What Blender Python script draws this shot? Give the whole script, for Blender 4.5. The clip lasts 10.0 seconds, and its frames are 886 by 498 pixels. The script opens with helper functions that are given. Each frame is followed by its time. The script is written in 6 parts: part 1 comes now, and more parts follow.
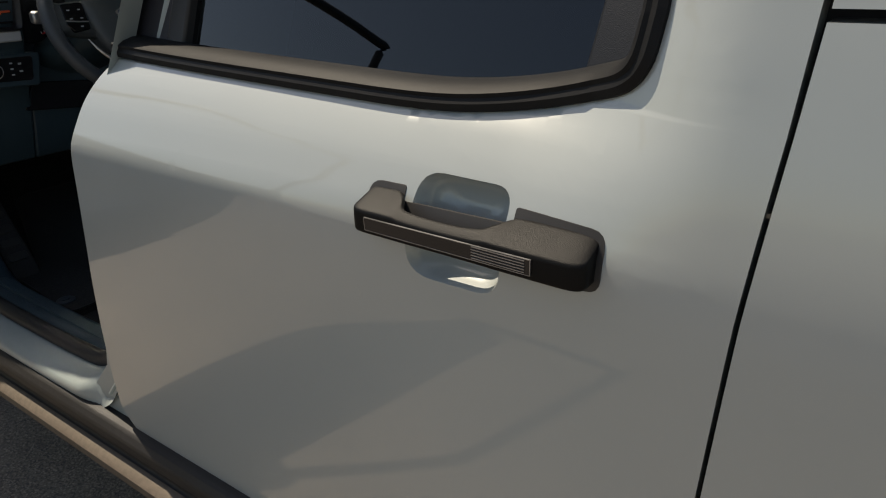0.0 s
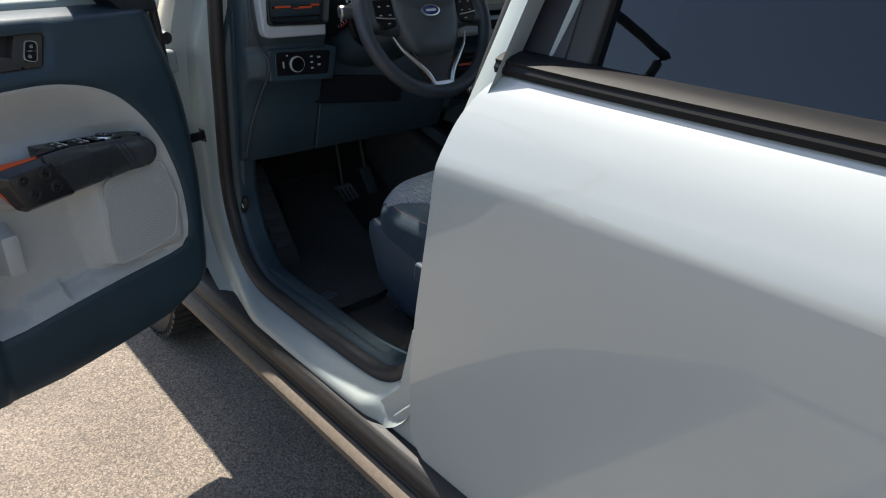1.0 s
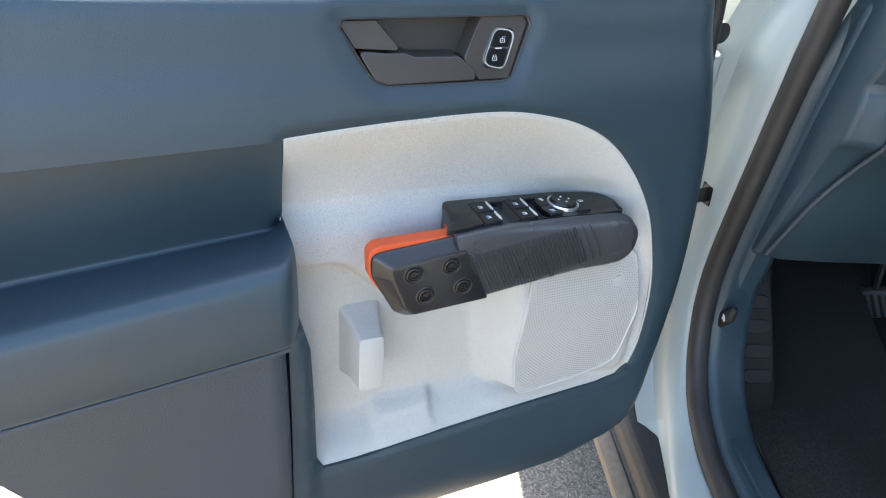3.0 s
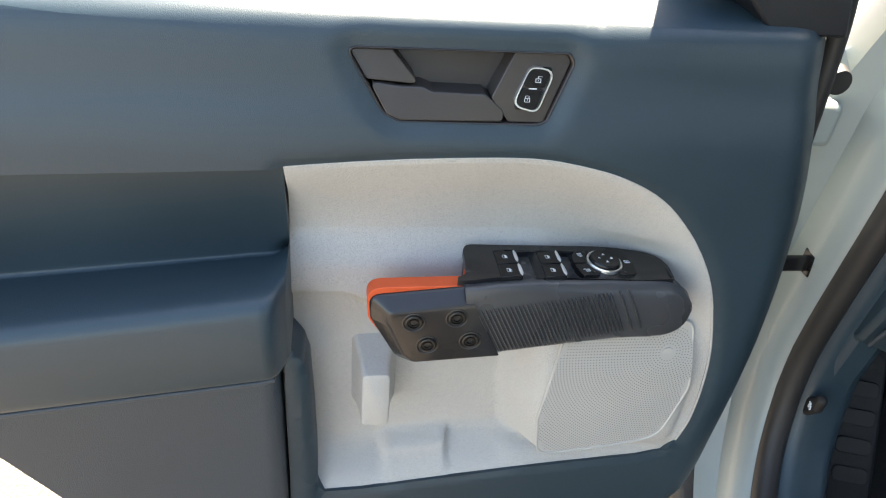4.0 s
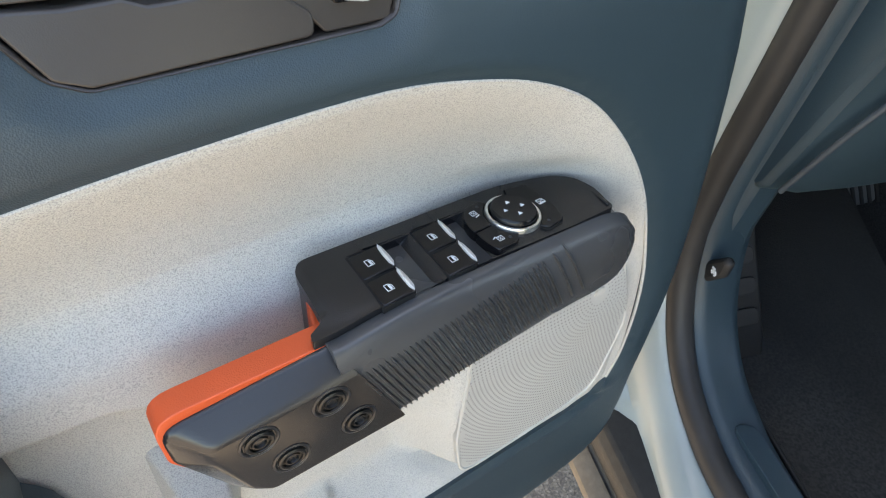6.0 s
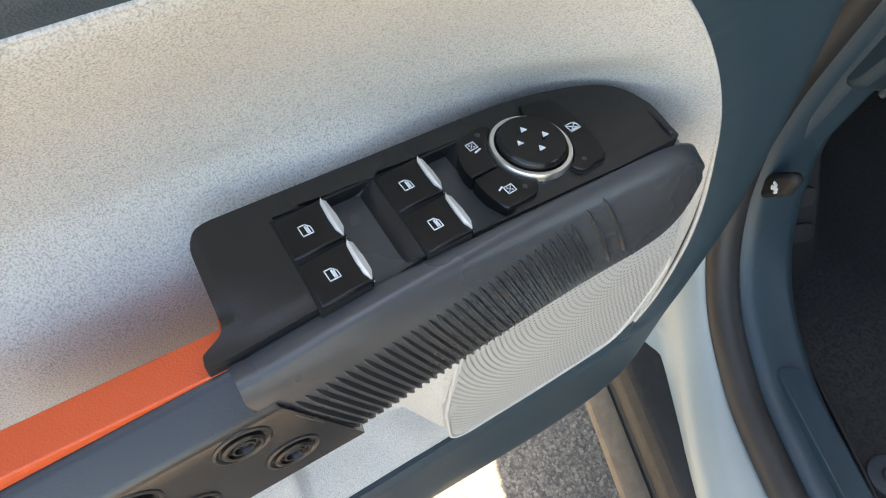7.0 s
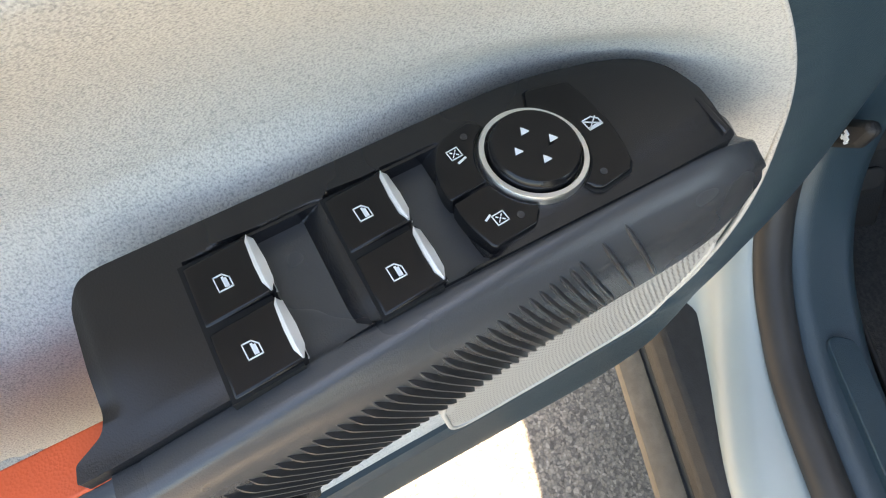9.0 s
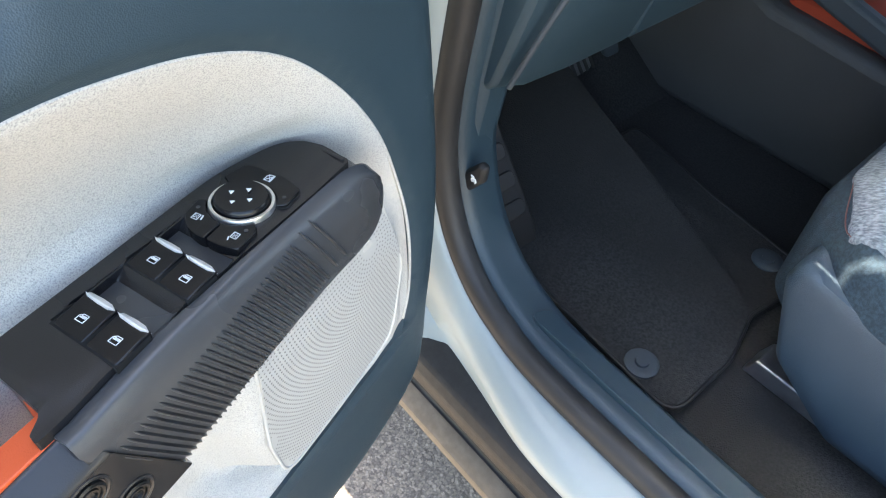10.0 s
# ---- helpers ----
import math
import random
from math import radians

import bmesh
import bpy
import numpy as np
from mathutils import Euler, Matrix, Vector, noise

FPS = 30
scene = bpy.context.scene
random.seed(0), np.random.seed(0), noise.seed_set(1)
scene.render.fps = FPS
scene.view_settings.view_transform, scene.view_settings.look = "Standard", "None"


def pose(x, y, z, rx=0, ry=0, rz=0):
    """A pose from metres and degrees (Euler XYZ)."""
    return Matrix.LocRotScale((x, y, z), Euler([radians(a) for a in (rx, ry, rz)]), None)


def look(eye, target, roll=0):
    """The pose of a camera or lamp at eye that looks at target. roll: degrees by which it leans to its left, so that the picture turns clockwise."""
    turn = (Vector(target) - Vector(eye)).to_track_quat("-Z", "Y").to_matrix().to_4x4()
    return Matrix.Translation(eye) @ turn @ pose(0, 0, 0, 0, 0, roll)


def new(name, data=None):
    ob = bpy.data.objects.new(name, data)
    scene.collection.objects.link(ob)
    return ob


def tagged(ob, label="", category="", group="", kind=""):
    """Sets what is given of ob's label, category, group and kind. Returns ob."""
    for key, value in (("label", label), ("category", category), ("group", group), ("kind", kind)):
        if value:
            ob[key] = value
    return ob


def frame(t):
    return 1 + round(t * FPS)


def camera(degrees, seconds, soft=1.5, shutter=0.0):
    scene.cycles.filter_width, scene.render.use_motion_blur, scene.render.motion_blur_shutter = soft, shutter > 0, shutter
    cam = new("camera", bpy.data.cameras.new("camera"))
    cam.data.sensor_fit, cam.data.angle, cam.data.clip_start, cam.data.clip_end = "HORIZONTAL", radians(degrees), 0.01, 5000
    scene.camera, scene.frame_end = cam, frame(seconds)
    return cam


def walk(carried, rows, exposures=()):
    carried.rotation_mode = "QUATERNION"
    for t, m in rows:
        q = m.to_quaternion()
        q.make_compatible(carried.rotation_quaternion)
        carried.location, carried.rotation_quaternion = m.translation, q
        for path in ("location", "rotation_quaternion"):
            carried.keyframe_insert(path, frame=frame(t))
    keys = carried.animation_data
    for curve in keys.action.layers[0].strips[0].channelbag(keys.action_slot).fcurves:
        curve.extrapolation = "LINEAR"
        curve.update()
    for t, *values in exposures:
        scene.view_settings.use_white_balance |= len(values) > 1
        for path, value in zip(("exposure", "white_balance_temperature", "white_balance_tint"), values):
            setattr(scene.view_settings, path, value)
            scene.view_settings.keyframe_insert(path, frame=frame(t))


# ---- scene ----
cam = camera(65.4, 10.0, soft=1.1)
PATH = [
    (0, (0.177, 0.161, 1.195), (-0.906, 1.647, 0.408), -1.6),
    (0.5, (0.031, 0.042, 1.212), (-1.183, 1.417, 0.416), -0.6),
    (1, (-0.144, 0.088, 1.218), (-1.547, 1.267, 0.416), -0.1),
    (1.5, (-0.334, 0.147, 1.245), (-1.899, 1.101, 0.445), 1.6),
    (2, (-0.566, 0.151, 1.246), (-2.223, 0.89, 0.405), 2.0),
    (2.5, (-0.767, 0.162, 1.236), (-2.472, 0.668, 0.321), 3.2),
    (3, (-0.91, 0.23, 1.224), (-2.61, 0.414, 0.186), 4.9),
    (3.2, (-0.9444, 0.2554, 1.2198), (-2.6484, 0.336, 0.1727), 5.82),
    (4.3, (-1.001, 0.3575, 1.2628), (-2.6392, 0.1058, 0.1437), 5.07),
    (4.5, (-1.007, 0.3565, 1.2588), (-2.6499, 0.1068, 0.1459), 4.97),
    (5, (-1.0779, 0.3316, 1.2416), (-2.7241, 0.1897, 0.1148), 3.67),
    (5.5, (-1.1951, 0.2813, 1.19), (-2.7947, 0.5917, 0.0303), 2.79),
    (6, (-1.2724, 0.2893, 1.1548), (-2.6709, 0.7366, -0.2032), 3.6),
    (6.2, (-1.2964, 0.2963, 1.1388), (-2.6364, 0.7548, -0.2767), 4.4),
    (7.3, (-1.415, 0.3509, 1.0769), (-2.4606, 0.6421, -0.6054), 4.62),
    (7.5, (-1.4287, 0.3568, 1.071), (-2.4307, 0.6191, -0.6399), 4.72),
    (8, (-1.4505, 0.3677, 1.0598), (-2.3683, 0.5771, -0.7046), 3.25),
    (8.5, (-1.4578, 0.3729, 1.0569), (-2.3555, 0.5667, -0.7198), 2.37),
    (9, (-1.4561, 0.3766, 1.0619), (-2.3516, 0.565, -0.7161), 1.53),
    (9.5, (-1.4124, 0.3743, 1.0997), (-2.4054, 0.8162, -0.5788), 3.35),
    (10, (-1.3023, 0.3294, 1.1451), (-2.301, 1.249, -0.3236), 3.48),
]
EXPOSURES = [(0, 0.3, 7700, 10), (0.7, 0.75, 7000, 10), (1.3, 1.4, 6500, 10), (1.6, 1.7, 6300, 10), (2.0, 2.38, 6100, 10), (2.5, 3.1, 6200, 10), (3.0, 3.2, 6900, 10), (4.5, 2.75, 7800, 10), (5.0, 2.65, 7900, 10), (6.0, 3.2, 8000, 10), (7.5, 3.25, 8200, 10), (9, 3.4, 8300, 10), (9.5, 3.42, 8300, 10), (10, 3.62, 7400, 10)]
walk(cam, [(t, look(eye, target, roll)) for t, eye, target, roll in PATH], EXPOSURES)

# ---- light ----
world = bpy.data.worlds.new("world")
scene.world = world
world.use_nodes = True
wn = world.node_tree.nodes
sky = wn.new("ShaderNodeTexSky")
sky.sky_type = "NISHITA"
sky.sun_disc = False
SUN = Vector((-0.56, 0.07, 1.0)).normalized()      # towards the sun
sky.sun_elevation = math.asin(SUN.z)
sky.sun_rotation = math.atan2(SUN.x, SUN.y)
wn["Background"].inputs["Strength"].default_value = 0.112
world.node_tree.links.new(sky.outputs[0], wn["Background"].inputs["Color"])
sun = new("sun", bpy.data.lights.new("sun", "SUN"))
sun.data.energy, sun.data.angle, sun.data.color = 4.8, radians(0.53), (1.0, 0.95, 0.87)
sun.matrix_world = look(SUN * 8, (0, 0, 0))


# ---- materials ----
def material(name, base, rough=0.5, metal=0.0, grain=None, bump=0.0, bump_scale=800.0, vary=0.12, vary_scale=6.0, coat=0.0, spec=0.5, second=None, depth=0.0006, stretch=None, sand=False):
    """A surface with variation at two scales. grain: (scale, amount[, from, to]) of fine colour noise; second: a colour mixed in by the fine noise."""
    m = bpy.data.materials.new(name)
    m.use_nodes = True
    nt = m.node_tree
    n, l = nt.nodes, nt.links
    b = n["Principled BSDF"]
    b.inputs["Roughness"].default_value = rough
    b.inputs["Metallic"].default_value = metal
    b.inputs["Coat Weight"].default_value = coat
    b.inputs["Coat Roughness"].default_value = 0.03
    b.inputs["Specular IOR Level"].default_value = spec
    tc = n.new("ShaderNodeTexCoord")
    big = n.new("ShaderNodeTexNoise")
    big.inputs["Scale"].default_value = vary_scale
    big.inputs["Detail"].default_value = 4
    l.new(tc.outputs["Object"], big.inputs["Vector"])
    ramp = n.new("ShaderNodeMapRange")
    ramp.inputs["From Min"].default_value, ramp.inputs["From Max"].default_value = 0.3, 0.7
    ramp.inputs["To Min"].default_value, ramp.inputs["To Max"].default_value = 1 - vary, 1 + vary
    l.new(big.outputs["Fac"], ramp.inputs["Value"])
    mul = n.new("ShaderNodeVectorMath")
    mul.operation = "SCALE"
    mul.inputs[0].default_value = base
    l.new(ramp.outputs[0], mul.inputs["Scale"])
    col = mul.outputs[0]
    if grain:
        fine = n.new("ShaderNodeTexNoise")
        fine.inputs["Scale"].default_value = grain[0]
        fine.inputs["Detail"].default_value = 3
        if stretch:
            mp = n.new("ShaderNodeMapping")
            mp.inputs["Scale"].default_value = stretch
            l.new(tc.outputs["Object"], mp.inputs["Vector"])
            l.new(mp.outputs[0], fine.inputs["Vector"])
        else:
            l.new(tc.outputs["Object"], fine.inputs["Vector"])
        fr = n.new("ShaderNodeMapRange")
        fr.inputs["From Min"].default_value, fr.inputs["From Max"].default_value = grain[2:] or (0.35, 0.65)
        l.new(fine.outputs["Fac"], fr.inputs["Value"])
        mix = n.new("ShaderNodeMix")
        mix.data_type = "RGBA"
        other = second or tuple(c * (1 - grain[1]) for c in base)
        mix.inputs[7].default_value = (*other, 1)
        l.new(fr.outputs[0], mix.inputs[0])
        l.new(col, mix.inputs[6])
        col = mix.outputs[2]
    l.new(col, b.inputs["Base Color"])
    rr = n.new("ShaderNodeMapRange")
    rr.inputs["To Min"].default_value, rr.inputs["To Max"].default_value = max(0.02, rough * 0.85), min(1, rough * 1.15)
    l.new(big.outputs["Fac"], rr.inputs["Value"])
    l.new(rr.outputs[0], b.inputs["Roughness"])
    if bump:
        tex = n.new("ShaderNodeTexNoise" if sand else "ShaderNodeTexVoronoi")
        tex.inputs["Scale"].default_value = bump_scale
        l.new(tc.outputs["Object"], tex.inputs["Vector"])
        bn = n.new("ShaderNodeBump")
        bn.inputs["Strength"].default_value = bump
        bn.inputs["Distance"].default_value = depth
        l.new(tex.outputs[0], bn.inputs["Height"])
        l.new(bn.outputs[0], b.inputs["Normal"])
    return m


PAINT = material("grey_green_paint", (0.365, 0.390, 0.377), rough=0.30, coat=1.0, vary=0.03, vary_scale=2)
JAMB = material("jamb_paint", (0.31, 0.350, 0.340), rough=0.42, coat=0.3, vary=0.06)
HANDLE = material("handle_plastic", (0.006, 0.006, 0.0062), rough=0.44, bump=0.4, bump_scale=1400, vary=0.2, spec=0.12, depth=0.0004)
MOULDING = material("moulding_plastic", (0.012, 0.012, 0.0125), rough=0.50, bump=0.3, bump_scale=1400, vary=0.2, spec=0.12, depth=0.0004)
PANEL_BLACK = material("panel_black", (0.013, 0.013, 0.014), rough=0.27, bump=0.22, bump_scale=1900, vary=0.10, depth=0.0005, sand=True)
BLACK = material("black_plastic", (0.012, 0.012, 0.014), rough=0.42, bump=0.35, bump_scale=1400, vary=0.15)
GLOSS_BLACK = material("smooth_black", (0.010, 0.010, 0.012), rough=0.25, vary=0.1)
SWITCH = material("switch_black", (0.006, 0.006, 0.007), rough=0.25, vary=0.1, spec=0.35)
CLAD = material("black_cladding", (0.018, 0.017, 0.017), rough=0.6, bump=0.3, bump_scale=700, vary=0.25, grain=(90, 0.3))
DUSTY = material("dusty_cladding", (0.12, 0.094, 0.070), rough=0.7, bump=0.3, bump_scale=700, vary=0.12, grain=(90, 0.2))
RUBBER = material("rubber", (0.026, 0.024, 0.023), rough=0.55, vary=0.2, vary_scale=20)
NAVY = material("navy_plastic", (0.024, 0.045, 0.059), rough=0.42, bump=0.30, bump_scale=1300, vary=0.10, vary_scale=4, depth=0.0004)
NAVY_SOFT = material("navy_soft", (0.021, 0.040, 0.052), rough=0.42, bump=0.15, bump_scale=900, vary=0.1)
POCKET = material("navy_grey_plastic", (0.038, 0.050, 0.061), rough=0.55, bump=0.4, bump_scale=700, vary=0.1)
FELT = material("grey_felt", (0.52, 0.512, 0.482), rough=0.95, grain=(1250, 0.26, 0.44, 0.70), bump=0.35, bump_scale=1300, vary=0.04, vary_scale=14, second=(0.30, 0.30, 0.295), depth=0.0005)
GRILLE = material("grey_grille", (0.47, 0.465, 0.44), rough=0.6, vary=0.05)
HOLE = material("grille_hole", (0.21, 0.21, 0.20), rough=0.8, vary=0.1)
ORANGE = material("orange_plastic", (0.62, 0.085, 0.022), rough=0.45, bump=0.2, bump_scale=1200, vary=0.06)
CHROME = material("satin_chrome", (0.80, 0.80, 0.80), rough=0.34, metal=1.0, vary=0.04)
TIP = material("tip_metal", (0.86, 0.86, 0.86), rough=0.5, metal=0.75, vary=0.03)
WHITE = material("white_print", (0.75, 0.77, 0.78), rough=0.5, vary=0.02)
LGREY = material("light_grey_trim", (0.42, 0.45, 0.48), rough=0.4, vary=0.05)
CARPET = material("black_carpet", (0.028, 0.027, 0.026), rough=1.0, grain=(300, 0.5), bump=0.9, bump_scale=500, vary=0.5, vary_scale=5)
FABRIC = material("heather_fabric", (0.26, 0.295, 0.33), rough=0.95, stretch=(0.25, 2.2, 1.0), grain=(260, 0.4), bump=0.5, bump_scale=700, vary=0.1, vary_scale=25, second=(0.09, 0.11, 0.135))
SEATBLUE = material("navy_fabric", (0.022, 0.045, 0.066), rough=0.9, grain=(300, 0.4), bump=0.4, bump_scale=800, vary=0.12)


def asphalt():
    """Worn asphalt: single stones of differing tone in a dark binder, with pits and large stains."""
    m = bpy.data.materials.new("asphalt")
    m.use_nodes = True
    n, l = m.node_tree.nodes, m.node_tree.links
    b = n["Principled BSDF"]
    b.inputs["Roughness"].default_value = 0.88
    tc = n.new("ShaderNodeTexCoord")
    warp = n.new("ShaderNodeTexNoise")
    warp.inputs["Scale"].default_value = 60
    l.new(tc.outputs["Object"], warp.inputs["Vector"])
    add = n.new("ShaderNodeVectorMath")
    add.operation = "MULTIPLY_ADD"
    l.new(warp.outputs["Color"], add.inputs[0])
    add.inputs[1].default_value = (0.012, 0.012, 0.012)
    l.new(tc.outputs["Object"], add.inputs[2])
    cells = n.new("ShaderNodeTexVoronoi")
    cells.inputs["Scale"].default_value = 220
    l.new(add.outputs[0], cells.inputs["Vector"])
    sep = n.new("ShaderNodeSeparateColor")
    l.new(cells.outputs["Color"], sep.inputs[0])
    ramp = n.new("ShaderNodeValToRGB")
    r = ramp.color_ramp
    r.elements[0].color, r.elements[1].color = (0.095, 0.080, 0.067, 1), (0.29, 0.24, 0.19, 1)
    r.elements.new(0.35).color = (0.158, 0.131, 0.105, 1)
    r.elements.new(0.75).color = (0.215, 0.175, 0.138, 1)
    l.new(sep.outputs[0], ramp.inputs[0])
    edge = n.new("ShaderNodeMapRange")
    edge.inputs["From Min"].default_value, edge.inputs["From Max"].default_value = 0.40, 0.75
    edge.inputs["To Min"].default_value, edge.inputs["To Max"].default_value = 1.0, 0.7
    l.new(cells.outputs["Distance"], edge.inputs["Value"])
    stain = n.new("ShaderNodeTexNoise")
    stain.inputs["Scale"].default_value, stain.inputs["Detail"].default_value = 3.0, 6
    l.new(tc.outputs["Object"], stain.inputs["Vector"])
    sr = n.new("ShaderNodeMapRange")
    sr.inputs["From Min"].default_value, sr.inputs["From Max"].default_value = 0.3, 0.7
    sr.inputs["To Min"].default_value, sr.inputs["To Max"].default_value = 0.85, 1.2
    l.new(stain.outputs["Fac"], sr.inputs["Value"])
    k = n.new("ShaderNodeMath")
    k.operation = "MULTIPLY"
    l.new(edge.outputs[0], k.inputs[0])
    l.new(sr.outputs[0], k.inputs[1])
    sc = n.new("ShaderNodeVectorMath")
    sc.operation = "SCALE"
    l.new(ramp.outputs[0], sc.inputs[0])
    l.new(k.outputs[0], sc.inputs["Scale"])
    l.new(sc.outputs[0], b.inputs["Base Color"])
    pits = n.new("ShaderNodeTexNoise")
    pits.inputs["Scale"].default_value, pits.inputs["Detail"].default_value = 110, 4
    l.new(tc.outputs["Object"], pits.inputs["Vector"])
    bn = n.new("ShaderNodeBump")
    bn.inputs["Strength"].default_value, bn.inputs["Distance"].default_value = 0.8, 0.006
    l.new(pits.outputs["Fac"], bn.inputs["Height"])
    l.new(bn.outputs[0], b.inputs["Normal"])
    return m


ASPHALT = asphalt()
STEEL = material("dull_steel", (0.35, 0.35, 0.36), rough=0.4, metal=0.9, vary=0.2, vary_scale=30)
RED = material("red_stitch", (0.16, 0.06, 0.055), rough=0.7, vary=0.1)
STITCH = material("pale_stitch", (0.17, 0.17, 0.18), rough=0.8, vary=0.1)
COVER = material("seat_cover_plastic", (0.030, 0.050, 0.072), rough=0.5, bump=0.35, bump_scale=900, vary=0.1)
# the orange again, darkened to paint in shade below the dashboard
TRAY = material("shaded_orange", (0.36, 0.045, 0.018), rough=0.6, vary=0.1)


def glass(name, tint, rough=0.0, ior=1.5):
    m = bpy.data.materials.new(name)
    m.use_nodes = True
    b = m.node_tree.nodes["Principled BSDF"]
    b.inputs["Base Color"].default_value = (*tint, 1)
    b.inputs["Transmission Weight"].default_value = 1.0
    b.inputs["Roughness"].default_value = rough
    b.inputs["IOR"].default_value = ior
    return m


TINTED = glass("tinted_glass", (0.014, 0.022, 0.036), ior=1.62)
CLEAR = glass("clear_glass", (0.85, 0.90, 0.88))
MIRROR = material("mirror_glass", (0.85, 0.87, 0.88), rough=0.02, metal=1.0, vary=0.01)


# ---- mesh helpers ----
def part(name, bm, mat, parent=None, label="", smooth=40, bevel=0.0, segs=2):
    """Links a bmesh as one mesh object under a thing or a part. smooth: the angle below which edges are shaded soft."""
    bmesh.ops.recalc_face_normals(bm, faces=bm.faces)
    me = bpy.data.meshes.new(name)
    for f in bm.faces:
        f.smooth = smooth > 0
    if smooth:
        lim = radians(smooth)
        for e in bm.edges:
            e.smooth = not (len(e.link_faces) == 2 and e.calc_face_angle(0) > lim)
    bm.to_mesh(me)
    bm.free()
    me.materials.append(mat)
    ob = new(name, me)
    if parent:
        ob.parent = parent
    if label:
        ob["label"] = label
    if bevel:
        md = ob.modifiers.new("bevel", "BEVEL")
        md.width, md.segments, md.limit_method, md.angle_limit = bevel, segs, "ANGLE", radians(35)
    return ob


def thing(name, label, category, m=None, kind="", group=""):
    ob = new(name)
    ob.empty_display_size = 0.05
    if m:
        ob.matrix_world = m
    return tagged(ob, label, category, group, kind)


def rounded(pts, radius, n=6):
    """A closed 2D outline with its corners rounded; a corner may bring its own radius as a third number."""
    out = []
    k = len(pts)
    for i in range(k):
        p = Vector(pts[i][:2])
        r = pts[i][2] if len(pts[i]) > 2 else radius
        a, c = Vector(pts[i - 1][:2]) - p, Vector(pts[(i + 1) % k][:2]) - p
        half = a.angle(c) / 2
        if r <= 0 or half > radians(89):
            out.append(tuple(p))
            continue
        d = min(r / math.tan(half), a.length * 0.49, c.length * 0.49)
        s, e = p + a.normalized() * d, p + c.normalized() * d
        for j in range(n + 1):
            t = j / n
            q = s * (1 - t) ** 2 + p * 2 * t * (1 - t) + e * t ** 2
            out.append((q.x, q.y))
    return out


def smooth_path(pts, n=8, closed=False):
    """A curve through the points (any dimension)."""
    k = len(pts)
    P = [np.array(p, float) for p in pts]
    get = (lambda i: P[i % k]) if closed else (lambda i: P[max(0, min(k - 1, i))])
    out = []
    for i in range(k if closed else k - 1):
        a, b, c, d = get(i - 1), get(i), get(i + 1), get(i + 2)
        for j in range(n):
            t = j / n
            out.append(tuple(0.5 * (2 * b + (c - a) * t + (2 * a - 5 * b + 4 * c - d) * t * t + (3 * b - a - 3 * c + d) * t ** 3)))
    if not closed:
        out.append(tuple(P[-1]))
    return out


def box(bm, lo, hi):
    v = [bm.verts.new((x, y, z)) for x in (lo[0], hi[0]) for y in (lo[1], hi[1]) for z in (lo[2], hi[2])]
    for a, b, c, d in ((0, 1, 3, 2), (4, 6, 7, 5), (0, 4, 5, 1), (2, 3, 7, 6), (0, 2, 6, 4), (1, 5, 7, 3)):
        bm.faces.new((v[a], v[b], v[c], v[d]))
    return v


def prism(bm, outline, place_a, place_b):
    """A solid between two copies of an outline; place_*(p) gives the 3D point of a 2D one."""
    a = [bm.verts.new(place_a(p)) for p in outline]
    b = [bm.verts.new(place_b(p)) for p in outline]
    bm.faces.new(a)
    bm.faces.new(b[::-1])
    for i in range(len(a)):
        j = (i + 1) % len(a)
        bm.faces.new((a[i], b[i], b[j], a[j]))


def loft(bm, rings, closed=True, caps=True):
    """A skin over rings of the same count of points."""
    V = [[bm.verts.new(p) for p in r] for r in rings]
    k = len(V[0])
    for r, s in zip(V, V[1:]):
        for i in range(k if closed else k - 1):
            j = (i + 1) % k
            bm.faces.new((r[i], r[j], s[j], s[i]))
    if caps and closed:
        bm.faces.new(V[0][::-1])
        bm.faces.new(V[-1])
    return V


def tube(bm, path, radius, n=10, closed=False, flat=1.0):
    """A round bar along a path; flat squashes it."""
    P = [Vector(p) for p in path]
    rings = []
    up = Vector((0.13, 0.31, 0.94))
    for i, p in enumerate(P):
        a = P[i - 1] if (i or closed) else p
        b = P[(i + 1) % len(P)] if (i < len(P) - 1 or closed) else p
        d = (b - a).normalized()
        s = d.cross(up).normalized()
        w = s.cross(d)
        r = radius[i] if isinstance(radius, (list, tuple)) else radius
        rings.append([p + s * math.cos(2 * math.pi * j / n) * r + w * math.sin(2 * math.pi * j / n) * r * flat for j in range(n)])
    if closed:
        rings.append(rings[0])
        loft(bm, rings, caps=False)
        bmesh.ops.remove_doubles(bm, verts=bm.verts, dist=1e-6)
    else:
        loft(bm, rings)


def disc(bm, m, profile, n=40):
    """A turned body: profile of (radius, height) about the z of m."""
    rings = [[m @ Vector((r * math.cos(2 * math.pi * j / n), r * math.sin(2 * math.pi * j / n), h)) for j in range(n)] for r, h in profile]
    loft(bm, rings)


